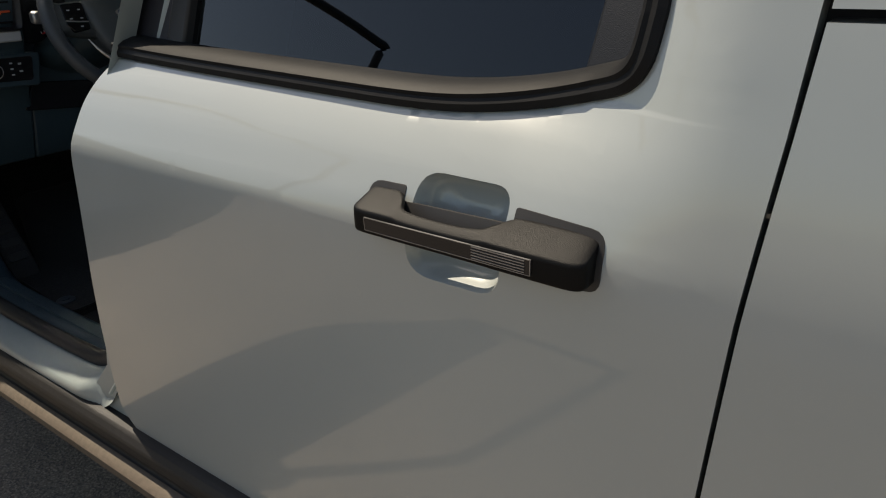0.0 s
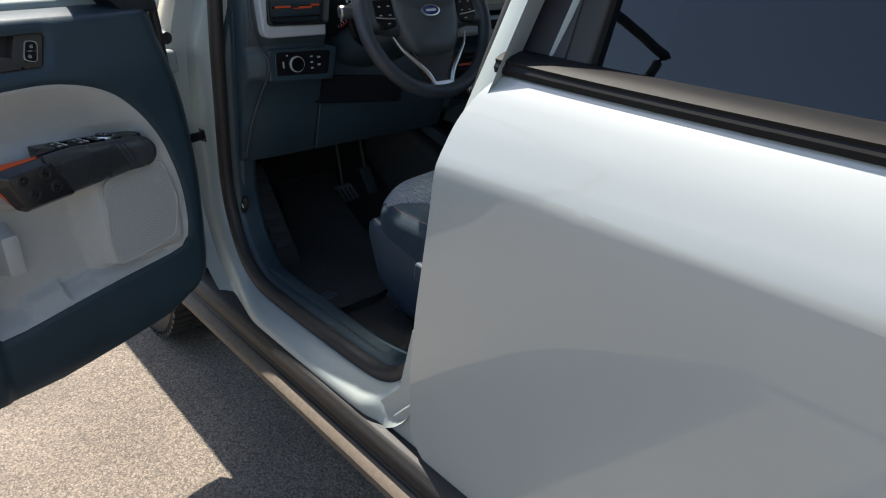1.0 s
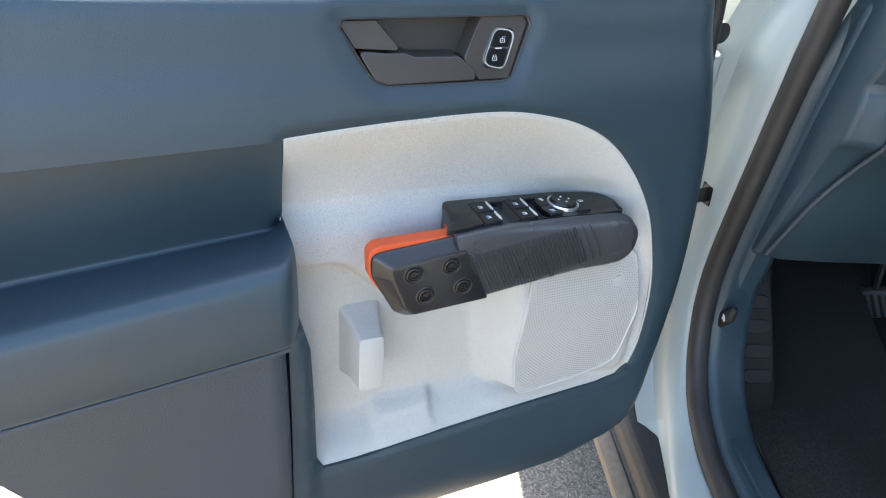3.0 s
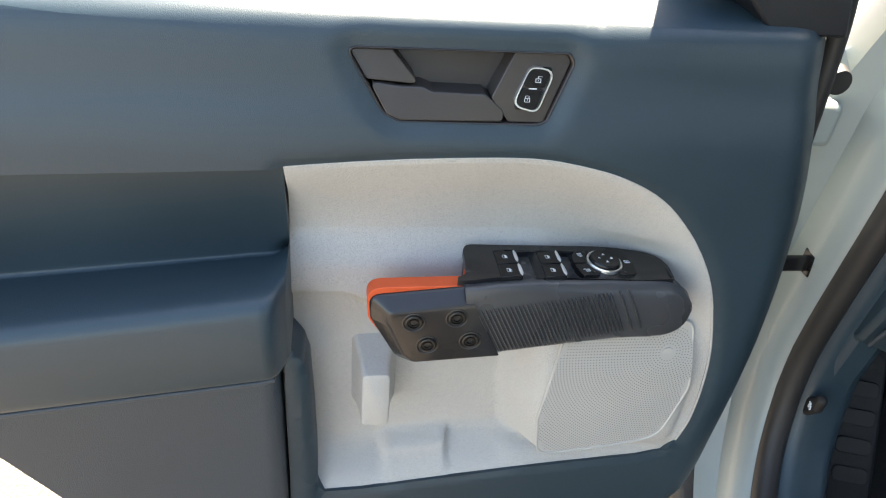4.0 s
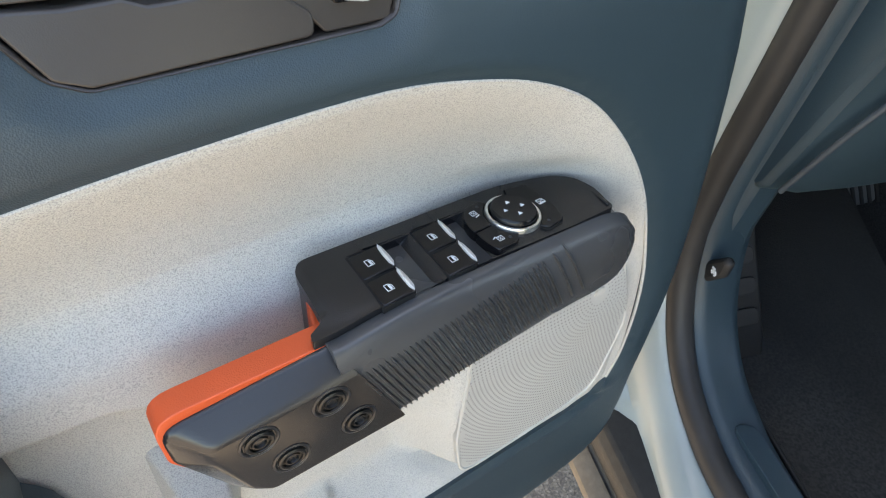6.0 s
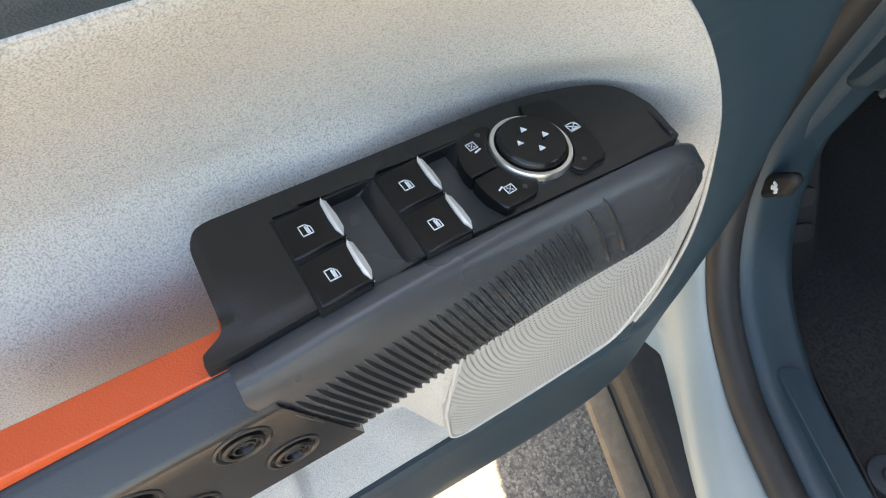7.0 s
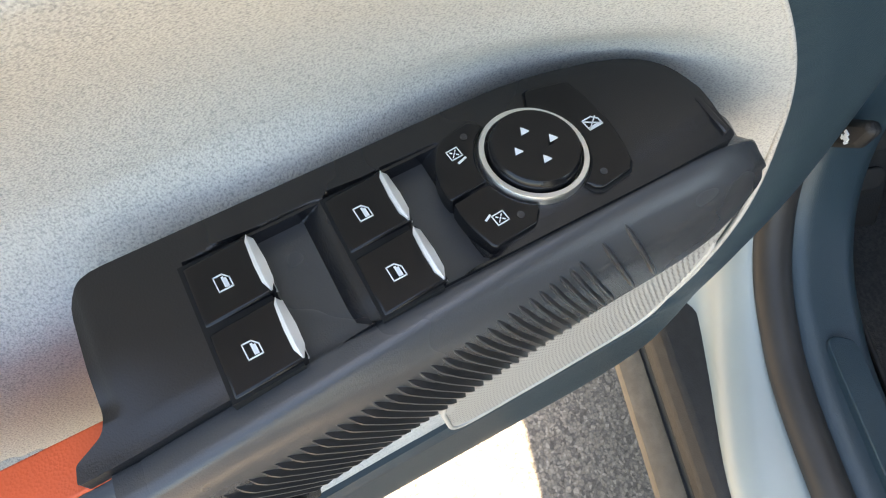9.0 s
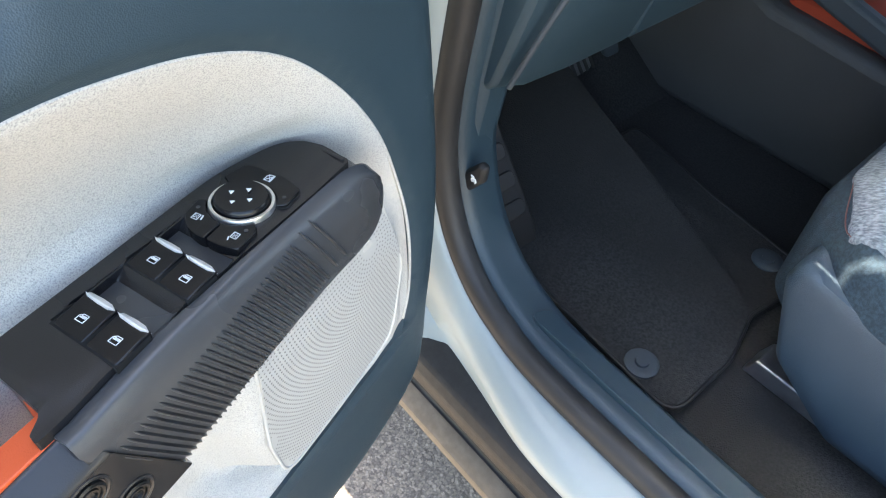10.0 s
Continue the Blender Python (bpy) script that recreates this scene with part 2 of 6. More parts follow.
def sheet(bm, outline, surface, holes=(), cell=0.02, thick=0.004, back=None):
    """A panel with a closed 2D outline (and holes), cut into cells and laid on surface(a, b) -> point. back(p): the way its edge runs back."""
    edges = []
    for loop in (outline, *holes):
        vs = [bm.verts.new((p[0], p[1], 0)) for p in loop]
        edges += [bm.edges.new((vs[i], vs[(i + 1) % len(vs)])) for i in range(len(vs))]
    bmesh.ops.triangle_fill(bm, use_beauty=False, use_dissolve=False, edges=edges)
    lo = [min(p[i] for p in outline) for i in (0, 1)]
    hi = [max(p[i] for p in outline) for i in (0, 1)]
    for axis in (0, 1):
        c = lo[axis] + cell * 0.5
        while c < hi[axis]:
            co, no = [0, 0, 0], [0, 0, 0]
            co[axis], no[axis] = c, 1
            bmesh.ops.bisect_plane(bm, geom=bm.verts[:] + bm.edges[:] + bm.faces[:], dist=1e-6, plane_co=co, plane_no=no)
            c += cell
    bmesh.ops.dissolve_limit(bm, angle_limit=0.001, verts=[], edges=[e for e in bm.edges if False])
    bmesh.ops.triangulate(bm, faces=[f for f in bm.faces if len(f.verts) > 4])
    rim = [e for e in bm.edges if len(e.link_faces) == 1]
    if thick:
        got = bmesh.ops.extrude_edge_only(bm, edges=rim)["geom"]
        low = {v for v in got if isinstance(v, bmesh.types.BMVert)}
    else:
        low = set()
    for v in bm.verts:
        p = Vector(surface(v.co.x, v.co.y))
        if v in low:
            p += (back(v.co.x, v.co.y) if back else Vector((0, -1, 0))) * thick
        v.co = p


def step(a, b, x):
    t = max(0.0, min(1.0, (x - a) / (b - a)))
    return t * t * (3 - 2 * t)


def table(pairs):
    """A smooth function through pairs in rising order of their first number."""
    xs, ys = [p[0] for p in pairs], [p[1] for p in pairs]
    fine = smooth_path(list(zip(xs, ys)), 6)
    fx, fy = [p[0] for p in fine], [p[1] for p in fine]
    return lambda x: float(np.interp(x, fx, fy))


# ---- ground ----
bm = bmesh.new()
gv = [bm.verts.new(p) for p in ((-60, -60, 0), (60, -60, 0), (60, 60, 0), (-60, 60, 0))]
bm.faces.new(gv)
tagged(part("ground", bm, ASPHALT), "grey-brown worn asphalt ground in sun and shade", "asphalt", kind="structure")

# ---- the truck's outside ----
DOOR_SIDE = table([(0.30, 0.664), (0.45, 0.652), (0.60, 0.641), (0.75, 0.631), (0.90, 0.622), (0.950, 0.621), (0.968, 0.624), (0.985, 0.631), (1.02, 0.649), (1.05, 0.671), (1.07, 0.691), (1.085, 0.703), (1.10, 0.710), (1.3, 0.770), (1.6, 0.87)])
REAR_SIDE = table([(0.30, 0.664), (0.45, 0.652), (0.60, 0.641), (0.75, 0.631), (0.90, 0.622), (0.960, 0.622), (1.0, 0.627), (1.05, 0.636), (1.10, 0.647), (1.15, 0.659), (1.3, 0.700), (1.6, 0.80)])


def SIDE(z, x=-1.0):
    k = step(-0.12, 0.07, x)
    return DOOR_SIDE(z) * (1 - k) + REAR_SIDE(z) * k


truck = thing("pickup_truck", "grey-green crew-cab pickup truck with its front door open", "pickup truck", pose(-1.0, 1.4, 0))
TB = truck.matrix_world.inverted()


def world_part(name, bm, mat, parent, label="", **more):
    """A part whose mesh is in world places, under a parent that stands elsewhere."""
    bm.transform(parent.matrix_world.inverted() if parent.parent is None else (parent.parent.matrix_world @ parent.matrix_basis).inverted())
    return part(name, bm, mat, parent, label, **more)


side_back = lambda a, b: Vector((0, 1, 0))
FRONT_EDGE = [(-0.752, 1.074), (-0.768, 1.058), (-0.783, 1.024), (-0.792, 0.98), (-0.806, 0.905), (-0.833, 0.805), (-0.858, 0.715), (-0.882, 0.605), (-0.897, 0.505), (-0.896, 0.460), (-0.873, 0.428)]
BELT = [(0.006, 1.18), (0.005, 1.145), (-0.001, 1.114), (-0.018, 1.095), (-0.052, 1.083), (-0.10, 1.0715), (-0.15, 1.0645), (-0.20, 1.0612), (-0.26, 1.0610), (-0.345, 1.0630), (-0.53, 1.068)]
outline = smooth_path(FRONT_EDGE, 4) + [(-0.65, 0.405), (0.06, 0.40), (0.068, 0.45), (0.082, 0.78), (0.092, 0.95), (0.102, 1.08), (0.108, 1.20), (0.116, 1.5), (0.004, 1.5), (0.004, 1.35)] + smooth_path(BELT, 4)
bm = bmesh.new()
CUP = rounded([(-0.205, 0.917, 0.03), (-0.100, 0.917, 0.026), (-0.099, 1.012, 0.018), (-0.196, 1.014, 0.026)], 0.03)
sheet(bm, outline, lambda a, b: (a, SIDE(b, a), b), holes=(CUP,), cell=0.016, thick=0.03, back=side_back)
rear_door = world_part("rear_door", bm, PAINT, truck, "closed rear door in glossy grey-green paint", smooth=50)
# panel behind the rear door
bm = bmesh.new()
sheet(bm, [(0.068, 0.35), (1.6, 0.35), (1.6, 1.15), (0.1105, 1.15), (0.106, 1.08), (0.096, 0.95), (0.086, 0.78), (0.072, 0.45)], lambda a, b: (a, SIDE(b, 1), b), cell=0.04, thick=0.04, back=side_back)
world_part("bed_side", bm, PAINT, truck, "grey-green bed side panel", smooth=50)
bm = bmesh.new()
sheet(bm, [(0.1115, 1.158), (1.6, 1.158), (1.6, 1.24), (0.115, 1.24)], lambda a, b: (a, SIDE(b, 1), b), cell=0.04, thick=0.04, back=side_back)
world_part("bed_rail", bm, PAINT, truck, "grey-green cap along the bed side", smooth=50)
bm = bmesh.new()
box(bm, (0.0, 0.675, 0.35), (0.16, 0.70, 1.0))
box(bm, (0.03, 0.80, 1.0), (0.16, 0.83, 1.6))
world_part("gap_seal", bm, RUBBER, truck, "black rubber in the gap beside the door")

# belt moulding of the rear door
path = [(-0.765, 1.077), (-0.65, 1.072)] + BELT[::-1] + [(0.004, 1.35), (0.004, 1.5)]
path = smooth_path(path, 5)
SECTION = [(0.006, -0.003), (-0.004, 0.000), (-0.006, 0.007), (-0.003, 0.012), (-0.004, 0.016), (0.004, 0.021), (0.020, 0.025), (0.034, 0.025), (0.034, 0.0)]
rings = []
for i, p in enumerate(path):
    a, b = Vector(path[max(0, i - 1)]), Vector(path[min(len(path) - 1, i + 1)])
    d = (b - a).normalized()
    nx, nz = -d.y, d.x
    if nx > 0 and nz < 0:
        nx, nz = -nx, -nz
    rings.append([(p[0] + nx * o, SIDE(p[1], p[0]) + y, p[1] + nz * o) for y, o in SECTION])
bm = bmesh.new()
loft(bm, rings)
world_part("belt_moulding", bm, MOULDING, rear_door, "satin black moulding below the window", smooth=30)

GLASS_Y = lambda z: 0.735 + (z - 1.08) * 0.33
slab = lambda lo, hi: (lambda p: (p[0], GLASS_Y(p[1]) + lo, p[1]), lambda p: (p[0], GLASS_Y(p[1]) + hi, p[1]))
bm = bmesh.new()
sheet(bm, [(-0.67, 1.05), (-0.01, 1.05), (-0.01, 1.5), (-0.65, 1.5)], lambda a, b: (a, GLASS_Y(b), b), cell=0.1, thick=0.004, back=side_back)
world_part("window_glass", bm, TINTED, rear_door, "dark tinted window glass")
bm = bmesh.new()
prism(bm, [(-0.686, 1.07), (-0.648, 1.07), (-0.628, 1.5), (-0.666, 1.5)], *slab(-0.014, 0.02))
world_part("glass_channel", bm, RUBBER, rear_door, "black rubber channel at the glass edge", bevel=0.004)
bm = bmesh.new()
prism(bm, [(-0.774, 1.070), (-0.688, 1.070), (-0.668, 1.5), (-0.757, 1.5)], *slab(-0.010, 0.02))
world_part("pillar_applique", bm, material("pillar_film", (0.035, 0.034, 0.040), rough=0.5, vary=0.1), rear_door, "matt black pillar panel", bevel=0.003)
bm = bmesh.new()
prism(bm, [(-0.084, 1.070), (-0.012, 1.085), (-0.006, 1.5), (-0.036, 1.5)], *slab(-0.010, 0.01))
world_part("corner_filler", bm, BLACK, rear_door, "grained black filler in the window corner", bevel=0.003)
bm = bmesh.new()
prism(bm, [(-0.786, 1.04), (-0.775, 1.072), (-0.758, 1.5), (-0.772, 1.5)], lambda p: (p[0], GLASS_Y(p[1]) - 0.012, p[1]), lambda p: (p[0] - 0.008, GLASS_Y(p[1]) + 0.05, p[1]))
world_part("door_frame", bm, PAINT, rear_door, "painted front edge of the window frame", bevel=0.004)

# outer handle of the rear door
OUT = 0.598
# dark sheet laid on the door, in place of shade in the handle's recess
FOOT_SHADE = rounded([(-0.2520, 0.9540, 0.012), (-0.0085, 0.9460, 0.012), (-0.0085, 0.9955, 0.014), (-0.092, 0.9990, 0.003), (-0.092, 0.985, 0.003), (-0.209, 0.985, 0.003), (-0.209, 0.9985, 0.003), (-0.2520, 0.9985, 0.014)], 0.01, 4)
bm = bmesh.new()
sheet(bm, FOOT_SHADE, lambda a, b: (a, SIDE(b, a) - 0.0008, b), cell=0.008, thick=0.002, back=side_back)
world_part("handle_foot_shade", bm, RUBBER, rear_door, "dark plate in place of shade round the handle's foot")
bm = bmesh.new()
GRIP = [(-0.2475, 0.9625, 0.026, 0.6060, 0.634), (-0.2460, 0.9600, 0.033, 0.6020, 0.634), (-0.2420, 0.9590, 0.036, 0.5990, 0.634), (-0.2330, 0.9585, 0.037, 0.5980, 0.634), (-0.2130, 0.9582, 0.037, 0.5978, 0.634), (-0.2030, 0.9580, 0.035, 0.5978, 0.626), (-0.1960, 0.9578, 0.0315, 0.5978, 0.616), (-0.1860, 0.9576, 0.0295, 0.5978, 0.612), (-0.1500, 0.9570, 0.0285, 0.5978, 0.611), (-0.1150, 0.9562, 0.0300, 0.5978, 0.613), (-0.1020, 0.9558, 0.0335, 0.5978, 0.620), (-0.0920, 0.9554, 0.0370, 0.5978, 0.630), (-0.0800, 0.9550, 0.0385, 0.5980, 0.634), (-0.0350, 0.9538, 0.0390, 0.5985, 0.634), (-0.0220, 0.9535, 0.0385, 0.6000, 0.634), (-0.0160, 0.9540, 0.0365, 0.6030, 0.634), (-0.0135, 0.9560, 0.0320, 0.6070, 0.634)]
rings = []
for x, zl, rise, y0, y1 in smooth_path(GRIP, 3):
    f = min(0.0225, rise * 0.68)
    section = rounded([(y1, zl, 0.002), (y0, zl, 0.0035), (y0, zl + f, 0.0055), (y1 - 0.001, zl + rise, 0.004)], 0.003, 4)
    rings.append([(x, p[0], p[1]) for p in section])
loft(bm, rings)
handle = world_part("door_handle", bm, HANDLE, rear_door, "grained black pull handle", smooth=50)
STRIP = [(-0.2290, 0.9635), (-0.0570, 0.9600), (-0.0570, 0.9735), (-0.2290, 0.9755)]
bm = bmesh.new()
prism(bm, rounded(STRIP, 0.002), lambda p: (p[0], OUT + 0.001, p[1]), lambda p: (p[0], OUT - 0.0012, p[1]))
world_part("handle_insert", bm, GLOSS_BLACK, rear_door, "smooth black strip in the handle", smooth=20)
for i in range(5):
    bm = bmesh.new()
    z = 0.9616 + i * 0.0025
    prism(bm, [(-0.112, z + 0.0011), (-0.062, z), (-0.062, z + 0.0008), (-0.112, z + 0.0019)], lambda p: (p[0], OUT, p[1]), lambda p: (p[0], OUT - 0.0020, p[1]))
    world_part("handle_rib", bm, STEEL, rear_door)
for a, b in zip(STRIP, STRIP[1:] + STRIP[:1]):
    bm = bmesh.new()
    if abs(a[0] - b[0]) > 0.01:
        line = [(a[0], a[1] - 0.0003), (b[0], b[1] - 0.0003), (b[0], b[1] + 0.0003), (a[0], a[1] + 0.0003)]
    else:
        line = [(a[0] - 0.0003, a[1]), (a[0] + 0.0003, a[1]), (a[0] + 0.0003, b[1]), (a[0] - 0.0003, b[1])]
    prism(bm, line, lambda p: (p[0], OUT + 0.001, p[1]), lambda p: (p[0], OUT - 0.0016, p[1]))
    world_part("handle_edge", bm, STEEL, rear_door, "thin bright edge of the strip")
bm = bmesh.new()
rings = []
for s, dep in ((1.0, 0.0), (0.975, 0.003), (0.93, 0.011), (0.86, 0.021), (0.7, 0.030), (0.4, 0.034), (0.1, 0.035)):
    rings.append([(-0.147 + (p[0] + 0.147) * s, SIDE(0.962 + (p[1] - 0.962) * s) + dep, 0.962 + (p[1] - 0.962) * s) for p in CUP])
V = loft(bm, rings, caps=False)
bm.faces.new(V[-1])
world_part("handle_cup", bm, PAINT, rear_door, "painted finger cup behind the handle", smooth=70)

# sill, cladding and door opening
SEALP = [(-1.56, 0.755, 1.50), (-1.60, 0.745, 1.42), (-1.665, 0.738, 1.22), (-1.700, 0.735, 1.05), (-1.728, 0.735, 0.88), (-1.752, 0.735, 0.70), (-1.742, 0.735, 0.60), (-1.698, 0.730, 0.525), (-1.62, 0.720, 0.484), (-1.5, 0.713, 0.470), (-1.15, 0.713, 0.470), (-1.04, 0.716, 0.484), (-0.975, 0.722, 0.54), (-0.940, 0.73, 0.65), (-0.905, 0.735, 0.80), (-0.865, 0.75, 0.98), (-0.81, 0.775, 1.15), (-0.70, 0.86, 1.5)]
SP3 = smooth_path(SEALP, 8)
PILLAR_SEC = [(-0.080, 0.655), (-0.074, 0.692), (-0.040, 0.698), (-0.014, 0.706), (-0.004, 0.722), (-0.002, 0.74)]
SILL_SEC = [(-0.075, 0.655), (-0.048, 0.648), (-0.034, 0.645), (-0.022, 0.651), (-0.013, 0.668), (-0.010, 0.702)]
jamb, lining = [], []
for i, p in enumerate(SP3):
    a, b = Vector(SP3[max(0, i - 1)]), Vector(SP3[min(len(SP3) - 1, i + 1)])
    d = Vector((b.x - a.x, b.z - a.z)).normalized()
    nx, nz = -d.y, d.x
    flat = step(-1.745, -1.46, p[0]) * step(-0.95, -1.06, p[0]) * (p[2] < 0.7)
    lean = max(0.0, p[2] - 1.0) * 0.25
    jamb.append([(p[0] + nx * (k0 * (1 - flat) + k1 * flat), y0 * (1 - flat) + y1 * flat + lean, p[2] + nz * (k0 * (1 - flat) + k1 * flat)) for (k0, y0), (k1, y1) in zip(PILLAR_SEC, SILL_SEC)])
    lining.append([(p[0] + nx * k, y + lean, p[2] + nz * k) for k, y in ((-0.006, p[1] + 0.004), (0.008, p[1] + 0.012), (0.014, p[1] + 0.020), (0.0155, p[1] + 0.028), (0.014, p[1] + 0.060), (0.010, p[1] + 0.072), (-0.004, p[1] + 0.080), (-0.06, p[1] + 0.082))])
bm = bmesh.new()
loft(bm, jamb, closed=False)
world_part("door_jamb", bm, JAMB, truck, "painted jamb of the door opening", smooth=60)
bm = bmesh.new()
loft(bm, lining[: int(len(lining) * 0.78)], closed=False)
world_part("pillar_lining", bm, NAVY, truck, "navy lining that runs down the pillar and along the sill", smooth=60)
bm = bmesh.new()
tube(bm, SP3, 0.0165, 12)
world_part("door_seal", bm, RUBBER, truck, "brownish black rubber door seal", smooth=60)
bm = bmesh.new()
CL = [(0.655, 0.428), (0.640, 0.424), (0.630, 0.408), (0.632, 0.384), (0.640, 0.378), (0.640, 0.362), (0.626, 0.356), (0.640, 0.30), (0.70, 0.30), (0.70, 0.428)]
loft(bm, [[(x, y, z) for y, z in CL] for x in np.linspace(-1.95, 1.6, 12)])
world_part("rocker_cladding", bm, CLAD, truck, "black plastic cladding under the doors", smooth=30, bevel=0.004)
bm = bmesh.new()
CL2 = [(0.634, 0.362), (0.622, 0.358), (0.613, 0.348), (0.613, 0.332), (0.620, 0.322), (0.64, 0.318)]
loft(bm, [[(x, y, z) for y, z in CL2] for x in np.linspace(-1.95, 1.6, 12)])
world_part("rocker_step", bm, DUSTY, truck, "dust-browned lower lip of the cladding", smooth=40)

# painted corner below the middle pillar
bm = bmesh.new()
sheet(bm, [(-1.22, 0.424), (-0.84, 0.424), (-0.84, 0.66), (-0.905, 0.66), (-0.945, 0.53), (-1.02, 0.455), (-1.10, 0.440), (-1.22, 0.436)], lambda a, b: (a, 0.664, b), cell=0.05, thick=0.02, back=side_back)
world_part("sill_corner", bm, JAMB, truck, "painted sill corner below the pillar", bevel=0.004)
bm = bmesh.new()
tube(bm, [(-0.960, 0.664, 0.462), (-0.925, 0.663, 0.498), (-0.893, 0.663, 0.530)], 0.0035, 8)
world_part("sill_bead", bm, JAMB, truck, "raised painted bead on the sill corner", smooth=60)
# windscreen pillar and roof rail
bm = bmesh.new()
RAIL = smooth_path([(-1.93, 0.685, 0.99), (-1.72, 0.720, 1.28), (-1.50, 0.780, 1.53), (-1.32, 0.82, 1.63), (-1.05, 0.84, 1.67), (-0.3, 0.85, 1.69), (0.5, 0.85, 1.69)], 6)
loft(bm, [[(x - 0.055, y + 0.01, z + 0.02), (x - 0.03, y - 0.012, z + 0.01), (x + 0.02, y - 0.018, z - 0.015), (x + 0.045, y, z - 0.03), (x + 0.045, y + 0.07, z - 0.03), (x - 0.05, y + 0.09, z + 0.03)] for x, y, z in RAIL])
world_part("roof_rail", bm, PAINT, truck, "painted windscreen pillar and roof rail", smooth=60)
# front wing behind the open door
bm = bmesh.new()
arch = [(-2.42 + 0.43 * math.cos(a), 0.36 + 0.43 * math.sin(a)) for a in np.linspace(0.15, math.pi - 0.15, 24)]
sheet(bm, [(-1.84, 0.42), (-1.83, 0.60), (-1.82, 0.95), (-1.86, 1.04), (-3.2, 1.00), (-3.2, 0.42)] + arch[::-1], lambda a, b: (a, SIDE(b), b), cell=0.06, thick=0.06, back=side_back)
world_part("front_wing", bm, PAINT, truck, "grey-green front wing", smooth=50)
bm = bmesh.new()
box(bm, (-3.2, 0.665, 1.0), (-2.2, 2.4, 1.04))
# unseen strip added behind the bonnet to stop a sun leak beside the wing
box(bm, (-2.2, 0.665, 0.99), (-1.90, 0.83, 1.03))
world_part("bonnet", bm, PAINT, truck, "grey-green bonnet", bevel=0.02)
bm = bmesh.new()
BP = [(-0.84, 0.44), (-0.93, 0.53), (-0.91, 0.66), (-0.88, 0.8), (-0.84, 0.98), (-0.785, 1.15), (-0.68, 1.5), (-0.60, 1.5), (-0.70, 1.1), (-0.76, 0.9), (-0.78, 0.44)]
prism(bm, BP, lambda p: (p[0], 0.70 + max(0, p[1] - 1.0) * 0.3, p[1]), lambda p: (p[0], 0.85 + max(0, p[1] - 1.0) * 0.3, p[1]))
world_part("middle_pillar", bm, JAMB, truck, "painted middle pillar", bevel=0.01)
# cabin shell that closes the space
bm = bmesh.new()
box(bm, (-2.35, 0.80, 0.36), (1.0, 2.45, 0.40))
world_part("cabin_floor", bm, CARPET, truck, "black carpeted cabin floor")
bm = bmesh.new()
box(bm, (-1.35, 0.80, 1.66), (1.0, 2.4, 1.70))
world_part("roof", bm, PAINT, truck, "grey-green roof", bevel=0.02)
bm = bmesh.new()
box(bm, (-2.35, 2.40, 0.36), (1.0, 2.45, 1.12))
box(bm, (-2.40, 0.80, 0.36), (-2.35, 2.45, 1.05))
box(bm, (0.95, 0.80, 0.36), (1.0, 2.45, 1.68))
world_part("cabin_wall", bm, NAVY_SOFT, truck, "dark cabin lining")
bm = bmesh.new()
prism(bm, [(-2.2, 1.10), (-1.35, 1.67), (-1.35, 1.675), (-2.2, 1.105)], lambda p: (p[0], 0.88, p[1]), lambda p: (p[0], 2.38, p[1]))
ws = world_part("windscreen", bm, CLEAR, truck, "clear windscreen")
ws.visible_shadow = False
# unseen panel added under the windscreen; blocks sun on the inboard seat and wheel
bm = bmesh.new()
prism(bm, [(-1.86, 1.33), (-1.34, 1.67), (-1.34, 1.64), (-1.86, 1.30)], lambda p: (p[0], 0.985, p[1]), lambda p: (p[0], 2.38, p[1]))
world_part("sun_block_panel", bm, NAVY_SOFT, truck, "unseen dark panel added to keep sun off the cabin")

# ---- the open front door ----
DM = Matrix(((0.3099, 0.9508, 0, -1.70), (-0.9508, 0.3099, 0, 0.62), (0, 0, 1, 0), (0, 0, 0, 1)))
door = thing("front_door", "open front door with navy trim and a pale felt insert", "door", DM)
PROFILE = table([(0.40, 0.040), (0.44, 0.060), (0.47, 0.069), (0.50, 0.072), (0.55, 0.071), (0.60, 0.071), (0.66, 0.074), (0.75, 0.076), (0.90, 0.070), (1.00, 0.068), (1.05, 0.056), (1.08, 0.0515), (1.098, 0.046), (1.106, 0.036), (1.112, 0.010), (1.117, -0.03), (1.121, -0.09)])
FRONT = table([(0.44, 0.15), (0.476, 0.075), (0.505, 0.022), (0.55, 0.004), (0.65, 0.000), (0.80, 0.000), (0.90, 0.006), (0.95, 0.014), (1.00, 0.026), (1.05, 0.034), (1.10, 0.040), (1.14, 0.044)])


def trim(u, z):
    d = PROFILE(z)
    d -= 0.043 * (1 - step(-0.012, 0.060, u - FRONT(z))) ** 2
    return (u, d, z)


INSERT_TOP = [(0.521, 0.984), (0.45, 0.990), (0.38, 0.9935), (0.31, 0.994), (0.262, 0.987), (0.220, 0.975), (0.180, 0.954), (0.146, 0.922), (0.119, 0.886), (0.100, 0.850), (0.087, 0.810), (0.076, 0.765), (0.070, 0.715), (0.068, 0.66), (0.074, 0.622)]
INSERT_LOW = [(0.088, 0.604), (0.12, 0.597), (0.25, 0.586), (0.36, 0.574), (0.45, 0.563), (0.493, 0.562)]
INSERT_LEFT = [(0.502, 0.573), (0.504, 0.68), (0.507, 0.755), (0.512, 0.777), (0.521, 0.80), (0.523, 0.83), (0.519, 0.90), (0.519, 0.95)]
ins = smooth_path(INSERT_TOP, 4) + INSERT_LOW + INSERT_LEFT
INS_A = np.array(ins)
INS_B = np.roll(INS_A, -1, axis=0)
